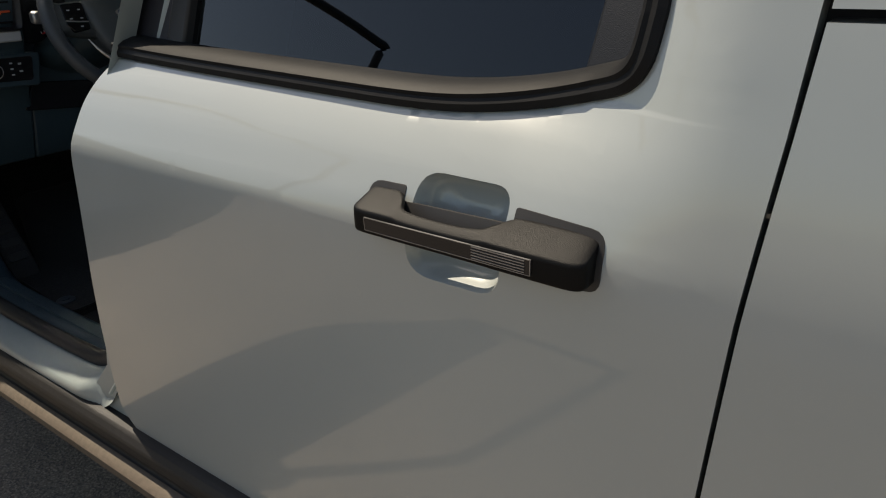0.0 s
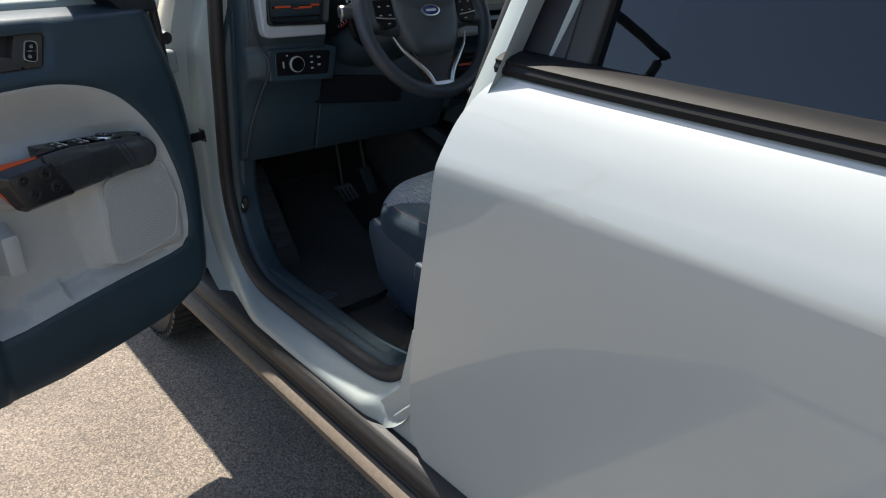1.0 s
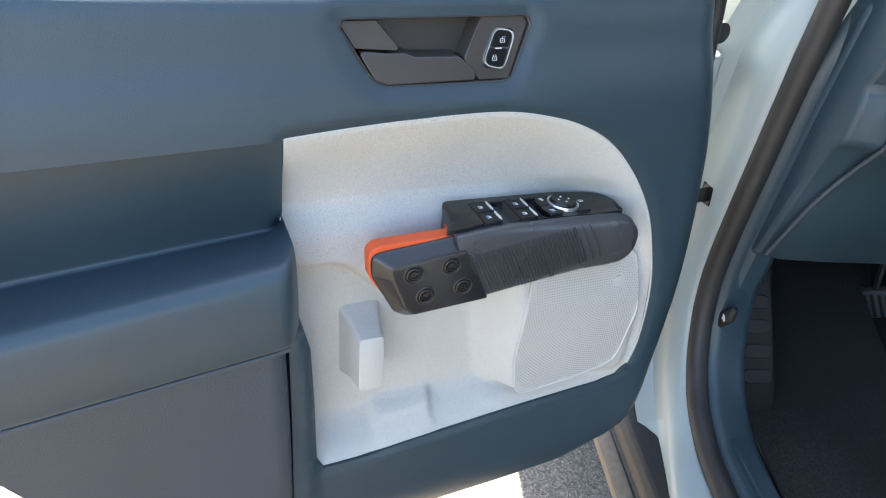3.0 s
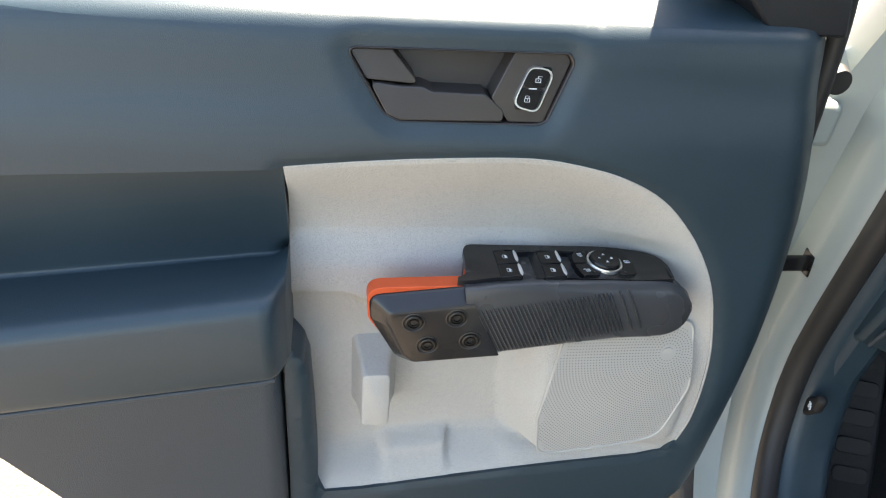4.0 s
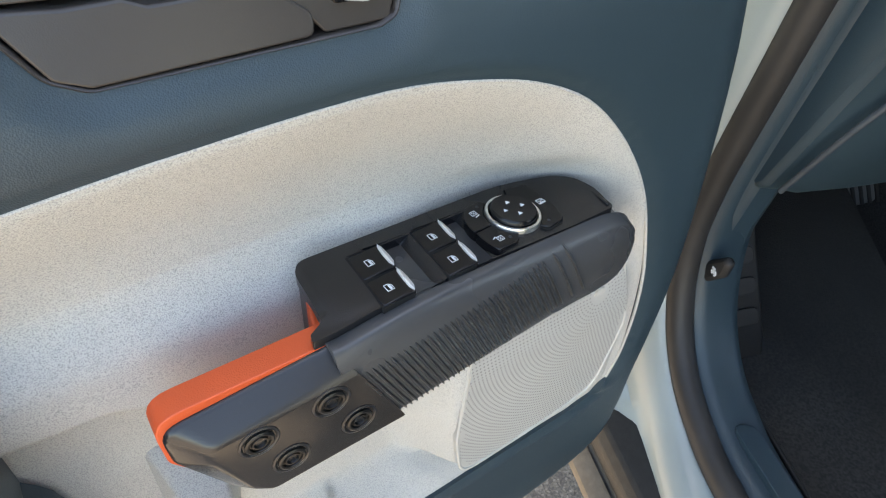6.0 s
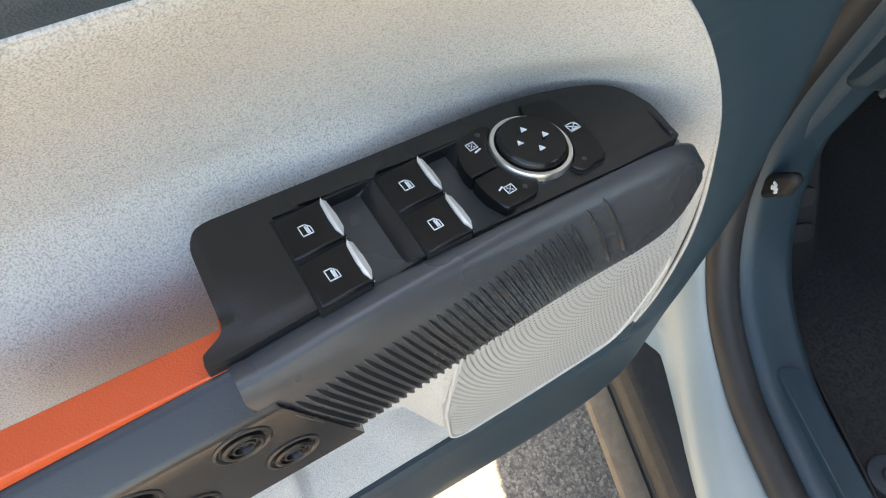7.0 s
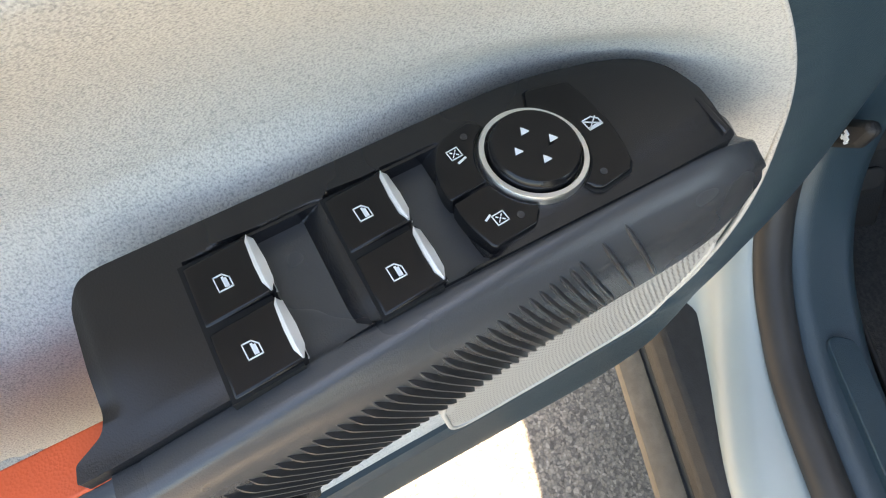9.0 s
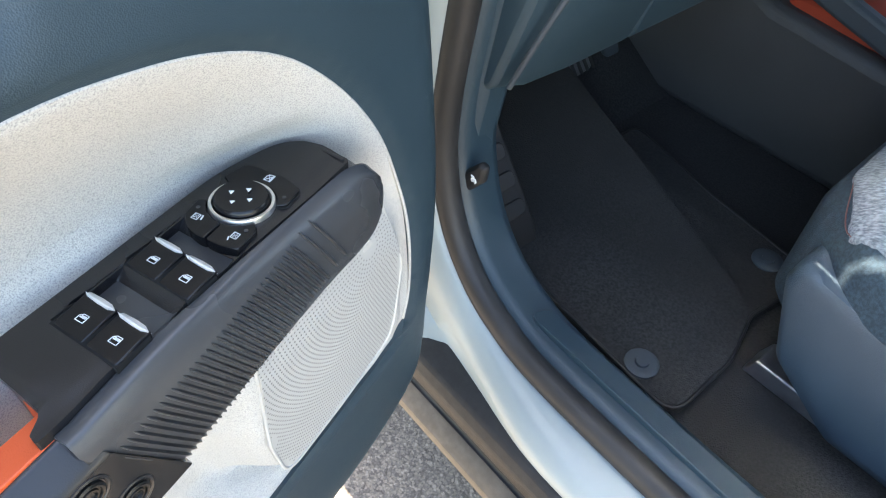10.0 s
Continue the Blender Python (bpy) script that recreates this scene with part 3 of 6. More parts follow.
# only its arched edge is flush with the trim; below and beside the armrest the trim stands in front of it
TOP_COUNT = len(smooth_path(INSERT_TOP, 4)) - 1
RA, RB = INS_A[:TOP_COUNT], INS_B[:TOP_COUNT]


def line_distance(u, z, A, B):
    p = np.array((u, z))
    e = B - A
    t = np.clip(((p - A) * e).sum(1) / np.maximum((e * e).sum(1), 1e-12), 0, 1)
    return float(np.sqrt((((A + e * t[:, None]) - p) ** 2).sum(1)).min())


def rim_distance(u, z):
    return line_distance(u, z, RA, RB)


LOW_A = np.array(INSERT_LOW + INSERT_LEFT[:5])
REAR = 0.98
bottom = [(0.030, 0.497), (0.060, 0.480), (0.10, 0.468), (0.25, 0.446), (0.40, 0.429), (0.50, 0.434), (0.533, 0.437)]
main = [(REAR, 1.121), (0.048, 1.121)] + [(FRONT(z), z) for z in np.arange(1.10, 0.52, -0.02)] + bottom + [(0.533, 0.50), (0.530, 0.62), (0.529, 0.76), (0.528, 0.786), (0.525, 0.796)] + [(u - 0.001, z) for u, z in INSERT_LEFT[::-1][4:]] + INSERT_LOW[::-1] + smooth_path(INSERT_TOP, 4)[::-1] + [(REAR, 0.968)]
BEZEL = rounded([(0.471, 1.081), (0.288, 1.082), (0.283, 1.074), (0.302, 1.027), (0.310, 1.024), (0.427, 1.0245, 0.012), (0.440, 1.031, 0.012)], 0.006, 4)
BEZ_A = np.array(BEZEL)


def lip(q):
    return 0.0045 * (1 - step(0.0, 0.016, q)) ** 2


def trim_main(u, z):
    u, d, z = trim(u, z)
    # a soft lip round the inner handle, the arched edge and the lower edge of the insert
    q = line_distance(u, z, BEZ_A, np.roll(BEZ_A, -1, axis=0))
    d -= 0.0050 * (1 - step(0.0, 0.016, q))
    d -= lip(rim_distance(u, z))
    d -= 0.004 * (1 - step(0.0, 0.008, line_distance(u, z, LOW_A[:-1], LOW_A[1:])))
    d += 0.006 * step(0.500, 0.512, u) * step(0.80, 0.77, z)
    return (u, d, z)


bm = bmesh.new()
sheet(bm, main, trim_main, holes=(BEZEL,), cell=0.008, thick=0.02, back=lambda a, b: Vector((0, -2.4 if b < 1.0 else -1.0, 0)))
trim_panel = part("trim_panel", bm, NAVY, door, "grained navy plastic door trim", smooth=60)


FELT_DROP = table([(-0.02, 0.0), (0.0, 0.0), (0.010, 0.0045), (0.03, 0.0175), (0.05, 0.0300), (0.07, 0.0390), (0.09, 0.0440), (0.11, 0.0465), (0.13, 0.0470), (0.3, 0.0470), (0.6, 0.0470)])
LOW_Z = lambda u: float(np.interp(u, [p[0] for p in INSERT_LOW], [p[1] for p in INSERT_LOW]))


def insert_depth(u, z):
    q = rim_distance(u, z)
    d = min(PROFILE(z), 0.0725) - 0.0045 - FELT_DROP(q)
    # swell under the crease that runs on from the armrest's ledge, and the bay below it
    low_side = 0.832 - 0.045 * step(0.475, 0.405, u)
    d += 0.019 * step(0.900, 0.862, z) * step(low_side - 0.012, low_side + 0.004, z) * step(0.18, 0.30, u)
    # speaker housing, which fades into the panel behind it
    su = step(0.300, 0.256, u + 0.20 * max(0.0, 0.70 - z)) * step(0.070, 0.090, u)
    sz = step(0.606, 0.626, z) * step(0.850, 0.800, z)
    su *= step(0.004, 0.020, q)
    d = d * (1 - su * sz) + (0.0735 - 0.014 * step(0.74, 0.82, z)) * su * sz
    # two blocks that stand in the bin
    d += 0.020 * step(0.617, 0.603, z - 0.10 * (0.39 - u)) * step(0.347, 0.353, u) * step(0.429, 0.422, u)
    d += 0.016 * step(0.612, 0.598, z) * step(0.296, 0.268, u + 0.45 * (0.60 - z)) * step(0.09, 0.12, u)
    # room behind the tip of the armrest
    d -= 0.006 * step(0.902, 0.880, z) * step(0.800, 0.850, z) * step(0.135, 0.165, u) * step(0.30, 0.24, u)
    # at the foot it curves out to the trim's lip
    foot = (1 - step(-0.004, 0.050, z - LOW_Z(u))) ** 1.6
    d = d * (1 - foot) + (PROFILE(z) - 0.007) * foot
    return min(d, PROFILE(z) - 0.003) if z < LOW_Z(u) + 0.03 else d


bm = bmesh.new()
FELT_EDGE = smooth_path(INSERT_TOP, 4) + [(0.086, 0.590), (0.12, 0.583), (0.25, 0.572), (0.36, 0.560), (0.45, 0.549), (0.51, 0.547), (0.517, 0.573), (0.519, 0.68), (0.521, 0.755), (0.525, 0.777), (0.526, 0.80), (0.524, 0.83), (0.5215, 0.90), (0.5195, 0.95)]
sheet(bm, FELT_EDGE, lambda u, z: (u, insert_depth(u, z), z), cell=0.006, thick=0.012)
part("felt_insert", bm, FELT, door, "pale grey speckled felt-look insert", smooth=70)
rimline = smooth_path(INSERT_TOP, 4)
bm = bmesh.new()
tube(bm, [(u, PROFILE(z) - 0.0052, z) for u, z in rimline], 0.0014, 6)
part("insert_edge", bm, FELT, door, "pale moulded edge of the insert", smooth=80)

# pull hook of the insert
bm = bmesh.new()
for_hook = rounded([(0.453, 0.676), (0.423, 0.676), (0.424, 0.751), (0.453, 0.751)], 0.006, 4)
rings = []
for s, d in ((1.7, 0.018), (1.35, 0.034), (1.12, 0.050), (1.0, 0.066), (0.95, 0.071), (0.85, 0.072)):
    rings.append([(0.4385 + (p[0] - 0.4385) * s, d, 0.712 + (p[1] - 0.712) * (1 + (s - 1) * 0.5)) for p in for_hook])
loft(bm, rings)
part("bag_hook", bm, FELT, door, "raised pale lug on the insert", smooth=40)

# speaker grille with its punched holes
SP = rounded([(0.246, 0.795, 0.024), (0.160, 0.806, 0.02), (0.104, 0.808, 0.018), (0.090, 0.720, 0.05), (0.106, 0.641, 0.030), (0.180, 0.628, 0.02), (0.250, 0.621, 0.018), (0.258, 0.680, 0.03)], 0.01, 6)
GD = lambda u, z: 0.0765 - 0.014 * step(0.74, 0.82, z)
bm = bmesh.new()
sheet(bm, SP, lambda u, z: (u, GD(u, z), z), cell=0.02, thick=0.006)
grille = part("speaker_grille", bm, GRILLE, door, "pale perforated speaker grille", smooth=40)
inside = lambda p, poly: sum(((poly[i][1] > p[1]) != (poly[i - 1][1] > p[1])) and (p[0] < (poly[i - 1][0] - poly[i][0]) * (p[1] - poly[i][1]) / (poly[i - 1][1] - poly[i][1]) + poly[i][0]) for i in range(len(poly))) % 2
SPA = np.array(SP)
bm = bmesh.new()
cu, cz = 0.127, 0.771
for ring in range(1, 64):
    r = 0.007 + ring * 0.0033
    count = int(2 * math.pi * r / 0.0033)
    for k in range(count):
        a = 2 * math.pi * k / count
        u, z = cu + r * math.cos(a), cz + r * math.sin(a)
        if inside((u, z), SP) and np.sqrt(((SPA - (u, z)) ** 2).sum(1)).min() > 0.006:
            h = 0.00082
            y = GD(u, z) + 0.0004
            bm.faces.new([bm.verts.new((u + h * math.cos(t), y, z + h * math.sin(t))) for t in (0, 1.047, 2.094, 3.1416, 4.189, 5.236)])
grille_edge = bmesh.new()
tube(grille_edge, [(u, GD(u, z) - 0.0002, z) for u, z in SP], 0.0016, 6, closed=True)
part("grille_bead", grille_edge, GRILLE, grille, "thin raised bead round the grille", smooth=80)
holes = part("grille_holes", bm, HOLE, grille, smooth=0)
tagged(holes, kind="stuff")
bm = bmesh.new()
disc(bm, Matrix.Translation((cu, GD(cu, cz), cz)) @ Matrix.Rotation(radians(-90), 4, "X"), [(0.0060, -0.004), (0.0060, 0.0001), (0.0054, 0.0003), (0.003, 0.0003)], 20)
part("tweeter_boss", bm, GRILLE, grille, "small round boss on the grille")

# armrest pad and pocket behind the insert
PAD_ARC = [(0.799, 0.108, 0.799), (0.803, 0.123, 0.803), (0.815, 0.129, 0.815), (0.85, 0.133, 0.85), (0.874, 0.1305, 0.876), (0.884, 0.126, 0.887), (0.892, 0.117, 0.8925), (0.904, 0.097, 0.8925), (0.918, 0.072, 0.888), (0.932, 0.046, 0.882), (0.937, 0.039, 0.8815), (0.942, 0.037, 0.886), (0.955, 0.040, 0.905), (0.972, 0.049, 0.940), (0.985, 0.057, 0.970), (0.994, 0.061, 0.986)]
PAD_D, PAD_Z = table([(s, d) for s, d, z in PAD_ARC]), table([(s, z) for s, d, z in PAD_ARC])


def pad(u, s):
    z = PAD_Z(s)
    low = step(0.955, 0.925, s)
    d = PAD_D(s) - 0.035 * (1 - step(-0.004, 0.022, u - 0.52)) ** 2 * low
    return (u, d, z - (u - 0.52) * (0.03 + 0.10 * step(1.0, 0.90, s)))


bm = bmesh.new()
PAD_S = [q[0] for q in smooth_path([(q[0],) for q in PAD_ARC], 5)]
PAD_U = [0.5215, 0.5225, 0.524, 0.527, 0.531, 0.536, 0.543] + list(np.linspace(0.56, REAR, 12))
loft(bm, [[(0.5213, min(0.03, pad(0.5215, q)[1]), pad(0.5215, q)[2]) for q in PAD_S]] + [[pad(u, q) for q in PAD_S] for u in PAD_U], closed=False)
part("armrest_pad", bm, NAVY_SOFT, door, "dark navy moulded armrest", smooth=60)
# bead in a paler navy than the pad, painting in a lit lower edge
bm = bmesh.new()
tube(bm, [Vector(pad(u, 0.801)) + Vector((0, 0.004, -0.001)) for u in np.linspace(0.534, REAR, 30)], 0.0028, 8)
part("armrest_bead", bm, POCKET, door, "thin rounded lower edge of the armrest, paler as if lit", smooth=80)
POCKET_D = table([(0.44, 0.050), (0.50, 0.080), (0.60, 0.092), (0.74, 0.096), (0.80, 0.086), (0.83, 0.078)])


def pocket(u, z):
    d = POCKET_D(z) - 0.006 * step(0.541, 0.533, u)
    return (u, d, z - (u - 0.52) * 0.10 * step(0.6, 0.8, z))


bm = bmesh.new()
sheet(bm, [(0.535, 0.440), (0.62, 0.455), (0.68, 0.488), (0.735, 0.56), (0.785, 0.66), (0.84, 0.78), (0.88, 0.83), (0.534, 0.83), (0.5335, 0.76), (0.5335, 0.62), (0.534, 0.50)], pocket, cell=0.012, thick=0.04)
part("map_pocket", bm, POCKET, door, "grey-navy map pocket panel", smooth=60)

# inner door handle
bm = bmesh.new()
rings = []
for s, d in ((1.014, -0.0050), (1.006, -0.0030), (0.998, -0.0026), (0.986, -0.0032), (0.982, -0.006), (0.974, -0.016), (0.968, -0.028)):
    rings.append([(0.376 + (p[0] - 0.376) * s, trim(p[0], p[1])[1] + d - 0.001, 1.052 + (p[1] - 1.052) * (1 + (s - 1) * 2)) for p in BEZEL])
loft(bm, rings, caps=False)
bm.faces.new([v for v in bm.verts][-len(BEZEL):])
bezel = part("handle_bezel", bm, material("brown_black_plastic", (0.032, 0.027, 0.025), rough=0.38, bump=0.1, bump_scale=1500, vary=0.1), door, "satin black handle recess", smooth=50)
LEVER = material("lever_plastic", (0.046, 0.040, 0.036), rough=0.30, bump=0.04, bump_scale=1500, vary=0.1)
bm = bmesh.new()
prism(bm, rounded([(0.4680, 1.0790), (0.4330, 1.0790), (0.4110, 1.0530), (0.4540, 1.0560)], 0.003, 3), lambda p: (p[0], 0.0505 - (p[1] - 1.05) * 0.26, p[1]), lambda p: (p[0], 0.02, p[1]))
part("lever_end", bm, LEVER, bezel, "fixed end of the pull lever", bevel=0.0012)
bm = bmesh.new()
prism(bm, rounded([(0.4520, 1.0545), (0.4270, 1.0515), (0.4080, 1.0515), (0.4000, 1.0480), (0.3560, 1.0470), (0.3400, 1.0350), (0.3400, 1.0262), (0.4260, 1.0258), (0.4375, 1.0305)], 0.004, 3), lambda p: (p[0], 0.0585 - (p[1] - 1.03) * 0.34, p[1]), lambda p: (p[0], 0.028, p[1]))
part("lever", bm, LEVER, bezel, "pull lever of the inner handle", bevel=0.003, segs=3)
bm = bmesh.new()
prism(bm, rounded([(0.3335, 1.0808), (0.2895, 1.0812), (0.2855, 1.0745), (0.3050, 1.0255), (0.3350, 1.0255), (0.3510, 1.0445)], 0.003, 3), lambda p: (p[0], 0.0515 - (p[1] - 1.05) * 0.26, p[1]), lambda p: (p[0], 0.02, p[1]))
part("switch_plate", bm, LEVER, bezel, "black plate beside the lever", bevel=0.001)
KEY = [(0.3205, 1.0710), (0.2985, 1.0690), (0.3115, 1.0345), (0.3345, 1.0395)]
lockface = lambda p, o: (p[0], 0.0528 - (p[1] - 1.05) * 0.26 + o, p[1])
bm = bmesh.new()
outer, inner = rounded(KEY, 0.008, 5), rounded([((p[0] - 0.318) * 0.90 + 0.318, (p[1] - 1.054) * 0.94 + 1.054) for p in KEY], 0.0075, 5)
ra = [[lockface(p, o) for p in loop] for loop, o in ((outer, -0.004), (outer, 0.0022), (inner, 0.0022), (inner, -0.004))]
loft(bm, ra, caps=False)
part("lock_ring", bm, CHROME, bezel, "bright ring round the lock switch", smooth=30)
for sgn, lo, hi in ((1, 1.0545, 1.070), (-1, 1.0365, 1.0530)):
    def across(z):
        t = (z - 1.0345) / 0.0372
        return (0.3345 - 0.0140 * t - 0.0018, 0.3115 - 0.0130 * t + 0.0018)
    (a0, b0), (a1, b1) = across(lo), across(hi)
    bm = bmesh.new()
    prism(bm, rounded([(a0, lo), (b0, lo), (b1, hi), (a1, hi)], 0.0025, 3), lambda p: lockface(p, 0.0012), lambda p: lockface(p, -0.004))
    part("lock_button", bm, SWITCH, bezel, "black lock button with a white padlock", bevel=0.0006)


def ink(bm, shapes, at, ax, ay, lift):
    """Thin raised print: strokes as quads given by centre line, in a frame of ax, ay at a point."""
    nrm = Vector(ax).cross(Vector(ay)).normalized()
    ax, ay, at = Vector(ax), Vector(ay), Vector(at)
    for (x0, y0), (x1, y1), w in shapes:
        p, q = Vector((x0, y0)), Vector((x1, y1))
        d = (q - p).normalized()
        n2 = Vector((-d.y, d.x)) * w / 2
        p, q = p - d * w / 2, q + d * w / 2
        pts = [p + n2, p - n2, q - n2, q + n2]
        lo = [bm.verts.new(at + ax * v.x + ay * v.y + nrm * 0.0) for v in pts]
        hi = [bm.verts.new(at + ax * v.x + ay * v.y + nrm * lift) for v in pts]
        bm.faces.new(hi)
        for i in range(4):
            bm.faces.new((lo[i], lo[(i + 1) % 4], hi[(i + 1) % 4], hi[i]))


def loop_strokes(pts, w):
    return [(pts[i], pts[(i + 1) % len(pts)], w) for i in range(len(pts))]


W = 0.0004
PADLOCK = loop_strokes([(-0.0021, -0.0026), (0.0021, -0.0026), (0.0021, 0.0004), (-0.0021, 0.0004)], W) + [((0, -0.0014), (0, -0.0006), W)]
for z, u, opened in ((1.0610, 0.3130, True), (1.0455, 0.3210, False)):
    bm = bmesh.new()
    o = 0.0016 if opened else 0.0
    shackle = [((-0.0014 + o * 0.9, 0.0004), (-0.0014 + o * 0.9, 0.0024), W), ((-0.0014 + o * 0.9, 0.0024), (0.0014 + o * 1.1, 0.0024), W), ((0.0014 + o * 1.1, 0.0024), (0.0014 + o * 1.1, 0.0004 + o), W)]
    ink(bm, PADLOCK + shackle, lockface((u, z), 0.0012), (-1, 0, 0), Vector((0, -0.4, 1)).normalized(), 0.0003)
    part("padlock_mark", bm, WHITE, bezel, "white padlock symbol", smooth=0)
bm = bmesh.new()
ink(bm, [((-0.003, 0), (0.003, 0), 0.0009)], lockface((0.3170, 1.0535), 0.0012), (-1, 0, 0), Vector((0, -0.4, 1)).normalized(), 0.0004)
part("lock_light", bm, WHITE, bezel, "white line between the lock buttons", smooth=0)

# ---- armrest with the grab handle and the switches ----
TOPZ = lambda u: max(0.8785, 0.8849 + 0.075 * (u - 0.27))
back_edge = table([(0.127, 0.066), (0.140, 0.062), (0.149, 0.060), (0.153, 0.0490), (0.162, 0.0398), (0.176, 0.0342), (0.192, 0.0312), (0.212, 0.0302), (0.235, 0.0315), (0.281, 0.0350), (0.3525, 0.0405)])
FACE_D = lambda u: 0.095 + 0.05 * (u - 0.18)
low_edge = table([(0.1235, 0.842), (0.127, 0.829), (0.134, 0.8195), (0.146, 0.8140), (0.165, 0.8135), (0.21, 0.8140), (0.322, 0.8055), (0.37, 0.801)])
top_edge = table([(0.1235, 0.842), (0.126, 0.852), (0.133, 0.8630), (0.143, 0.8705), (0.156, 0.8758), (0.170, 0.8778), (0.20, 0.8798), (0.25, 0.8835), (0.30, 0.8866), (0.33, 0.8862), (0.3525, 0.8842), (0.37, 0.8825)])
def body_section(u):
    """Outer line of the armrest body at u, from the seam down to its underside: (depth, height)."""
    k = max(0.0, 1 - ((0.172 - u) / 0.0487) ** 2) ** 0.38 if u < 0.172 else 1.0
    zt, zl = top_edge(u) - 0.001, low_edge(u)
    out = FACE_D(u) - 0.011 * (1 - k)
    w = step(0.20, 0.3525, u)
    seam = out - 0.0135 + 0.006 * (1 - k)
    h = zt - zl
    line = [(seam - 0.0012, zt - 0.0014), (seam + 0.0006, zt - 0.0004 * w), (seam + 0.0040 + 0.0040 * w, zt - 0.0016 + 0.0028 * w), (seam + 0.0085 + 0.0027 * w, zt - 0.10 * h + 0.0052 * w), (out - 0.0022 + 0.0014 * w, zt - (0.21 - 0.10 * w) * h), (out - 0.0006 + 0.0002 * w, zt - (0.33 - 0.06 * w) * h), (out, zt - 0.46 * h), (out, zl + 0.16 * h), (out - 0.0012, zl + 0.06 * h), (out - 0.006, zl - 0.001), (out - 0.014, zl - 0.003)]
    return smooth_path(line, 3), zt, zl, seam, k


bm = bmesh.new()
rings = []
for u in list(np.linspace(0.1240, 0.170, 16)) + list(np.linspace(0.180, 0.3525, 18)):
    line, zt, zl, seam, k = body_section(u)
    back = back_edge(u)
    rings.append([(u, back, min(TOPZ(u) - 0.006 - 0.012 * (1 - k), zt - 0.003)), (u, seam - 0.006, min(zt, TOPZ(u)) - 0.005)] + [(u, d, z) for d, z in line] + [(u, max(0.045, back + 0.004), zl - 0.003), (u, back, zl)])
loft(bm, rings)
armrest = part("armrest", bm, material("armrest_plastic", (0.055, 0.057, 0.060), rough=0.27, bump=0.16, bump_scale=1900, vary=0.08, depth=0.0005, sand=True), door, "black moulded armrest body", smooth=50)
# its slanted end against the grab handle
front_part = rings[-1][4:-2]
front_part = front_part + [(front_part[-1][0], 0.087, front_part[-1][2] + 0.002), (front_part[0][0], 0.087, front_part[0][2] - 0.004)]
bm = bmesh.new()
loft(bm, [[(0.3505, d, z) for u, d, z in front_part], [(min(0.3600, max(0.3528, 0.3265 + (z - 0.8115) * 0.52)), d, z) for u, d, z in front_part]])
armrest_end = part("armrest_end", bm, armrest.data.materials[0], door, "black end of the armrest body", smooth=50)
# slanted ribs: thin ridges that follow the body and taper out at both ends
RIB = material("rib_plastic", (0.040, 0.041, 0.043), rough=0.28, vary=0.08)
for i in range(36):
    ut = 0.3490 - i * 0.0039 - (0.0056 if i > 33 else 0.0) - (0.0056 if i > 34 else 0.0)
    zt = 0.8634 + 0.082 * (0.348 - ut)
    slope = 0.49
    zl = max(low_edge(ut - 0.028) + 0.0015, 0.8060 + 0.16 * (0.348 - ut))
    stations = []
    for t, high in ((0.0, 0.0), (0.05, 0.7), (0.12, 1.0), (0.35, 1.0), (0.6, 1.0), (0.85, 1.0), (0.95, 0.8), (1.0, 0.1)):
        z = zt + (zl - zt) * t
        u = ut + (z - zt) * slope
        line = body_section(u)[0]
        top = max(range(len(line)), key=lambda k: line[k][1])
        line = [q for k, q in enumerate(line) if k >= top and (k == top or q[1] < line[k - 1][1] - 1e-6)]
        d = float(np.interp(-z, [-q[1] for q in line], [q[0] for q in line]))
        w = 0.00150 * (0.45 + 0.55 * high)
        stations.append([(u - w, d - 0.0008, z), (u - w * 0.22, d + 0.0021 * high - 0.0001, z), (u + w * 0.22, d + 0.0021 * high - 0.0001, z), (u + w, d - 0.0008, z)])
    bm = bmesh.new()
    loft(bm, stations)
    part("rib", bm, RIB, armrest, smooth=25)

HOLE_BLACK = material("gap_black", (0.003, 0.003, 0.003), rough=0.9, vary=0.02)
# switch plate on top: hollows in front of each pair of window switches
PLATE = rounded([(0.3550, 0.0375, 0.012), (0.281, 0.0320, 0)] + [p for p in smooth_path([(0.235, 0.0285), (0.212, 0.0272), (0.192, 0.0282), (0.176, 0.0312), (0.162, 0.0366), (0.153, 0.0455), (0.1490, 0.0580)], 4)] + [(0.1500, 0.0795, 0.003), (0.205, 0.0815, 0), (0.265, 0.0840, 0), (0.315, 0.0872, 0), (0.3665, 0.0900, 0.001), (0.3655, 0.0850, 0.002), (0.3565, 0.0800, 0.006)], 0.01, 6)
skew = lambda u, d: d + 0.085 * (u - 0.305)
WELLS = ((0.2815, 0.3065, 0.3245), (0.2400, 0.2630, 0.2808))


def well_depth(u, u0, u1):
    t = max(0.0, min(1.0, (u - u0) / (u1 - u0)))
    return 0.0165 * (1 - math.cos(math.pi * t ** 0.75)) / 2


def plate(u, d):
    z = TOPZ(u)
    e = d - 0.085 * (u - 0.305)
    for u0, u1, u2 in WELLS:
        if u < u2:
            z -= well_depth(u, u0, u1) * step(0.0436, 0.0450, e) * step(0.0872, 0.0856, e)
    z -= 0.0008 * step(0.0770, 0.0855, e) * step(0.36, 0.34, u)
    # it bends down to the orange tip
    z -= 0.0050 * step(0.325, 0.362, u) * step(0.060, 0.088, d)
    # the panel rolls down at its free end and along the felt
    z -= 0.0020 * (1 - step(0.0, 0.005, 0.3555 - u)) * step(0.079, 0.074, d)
    return (u, d, z)


bm = bmesh.new()
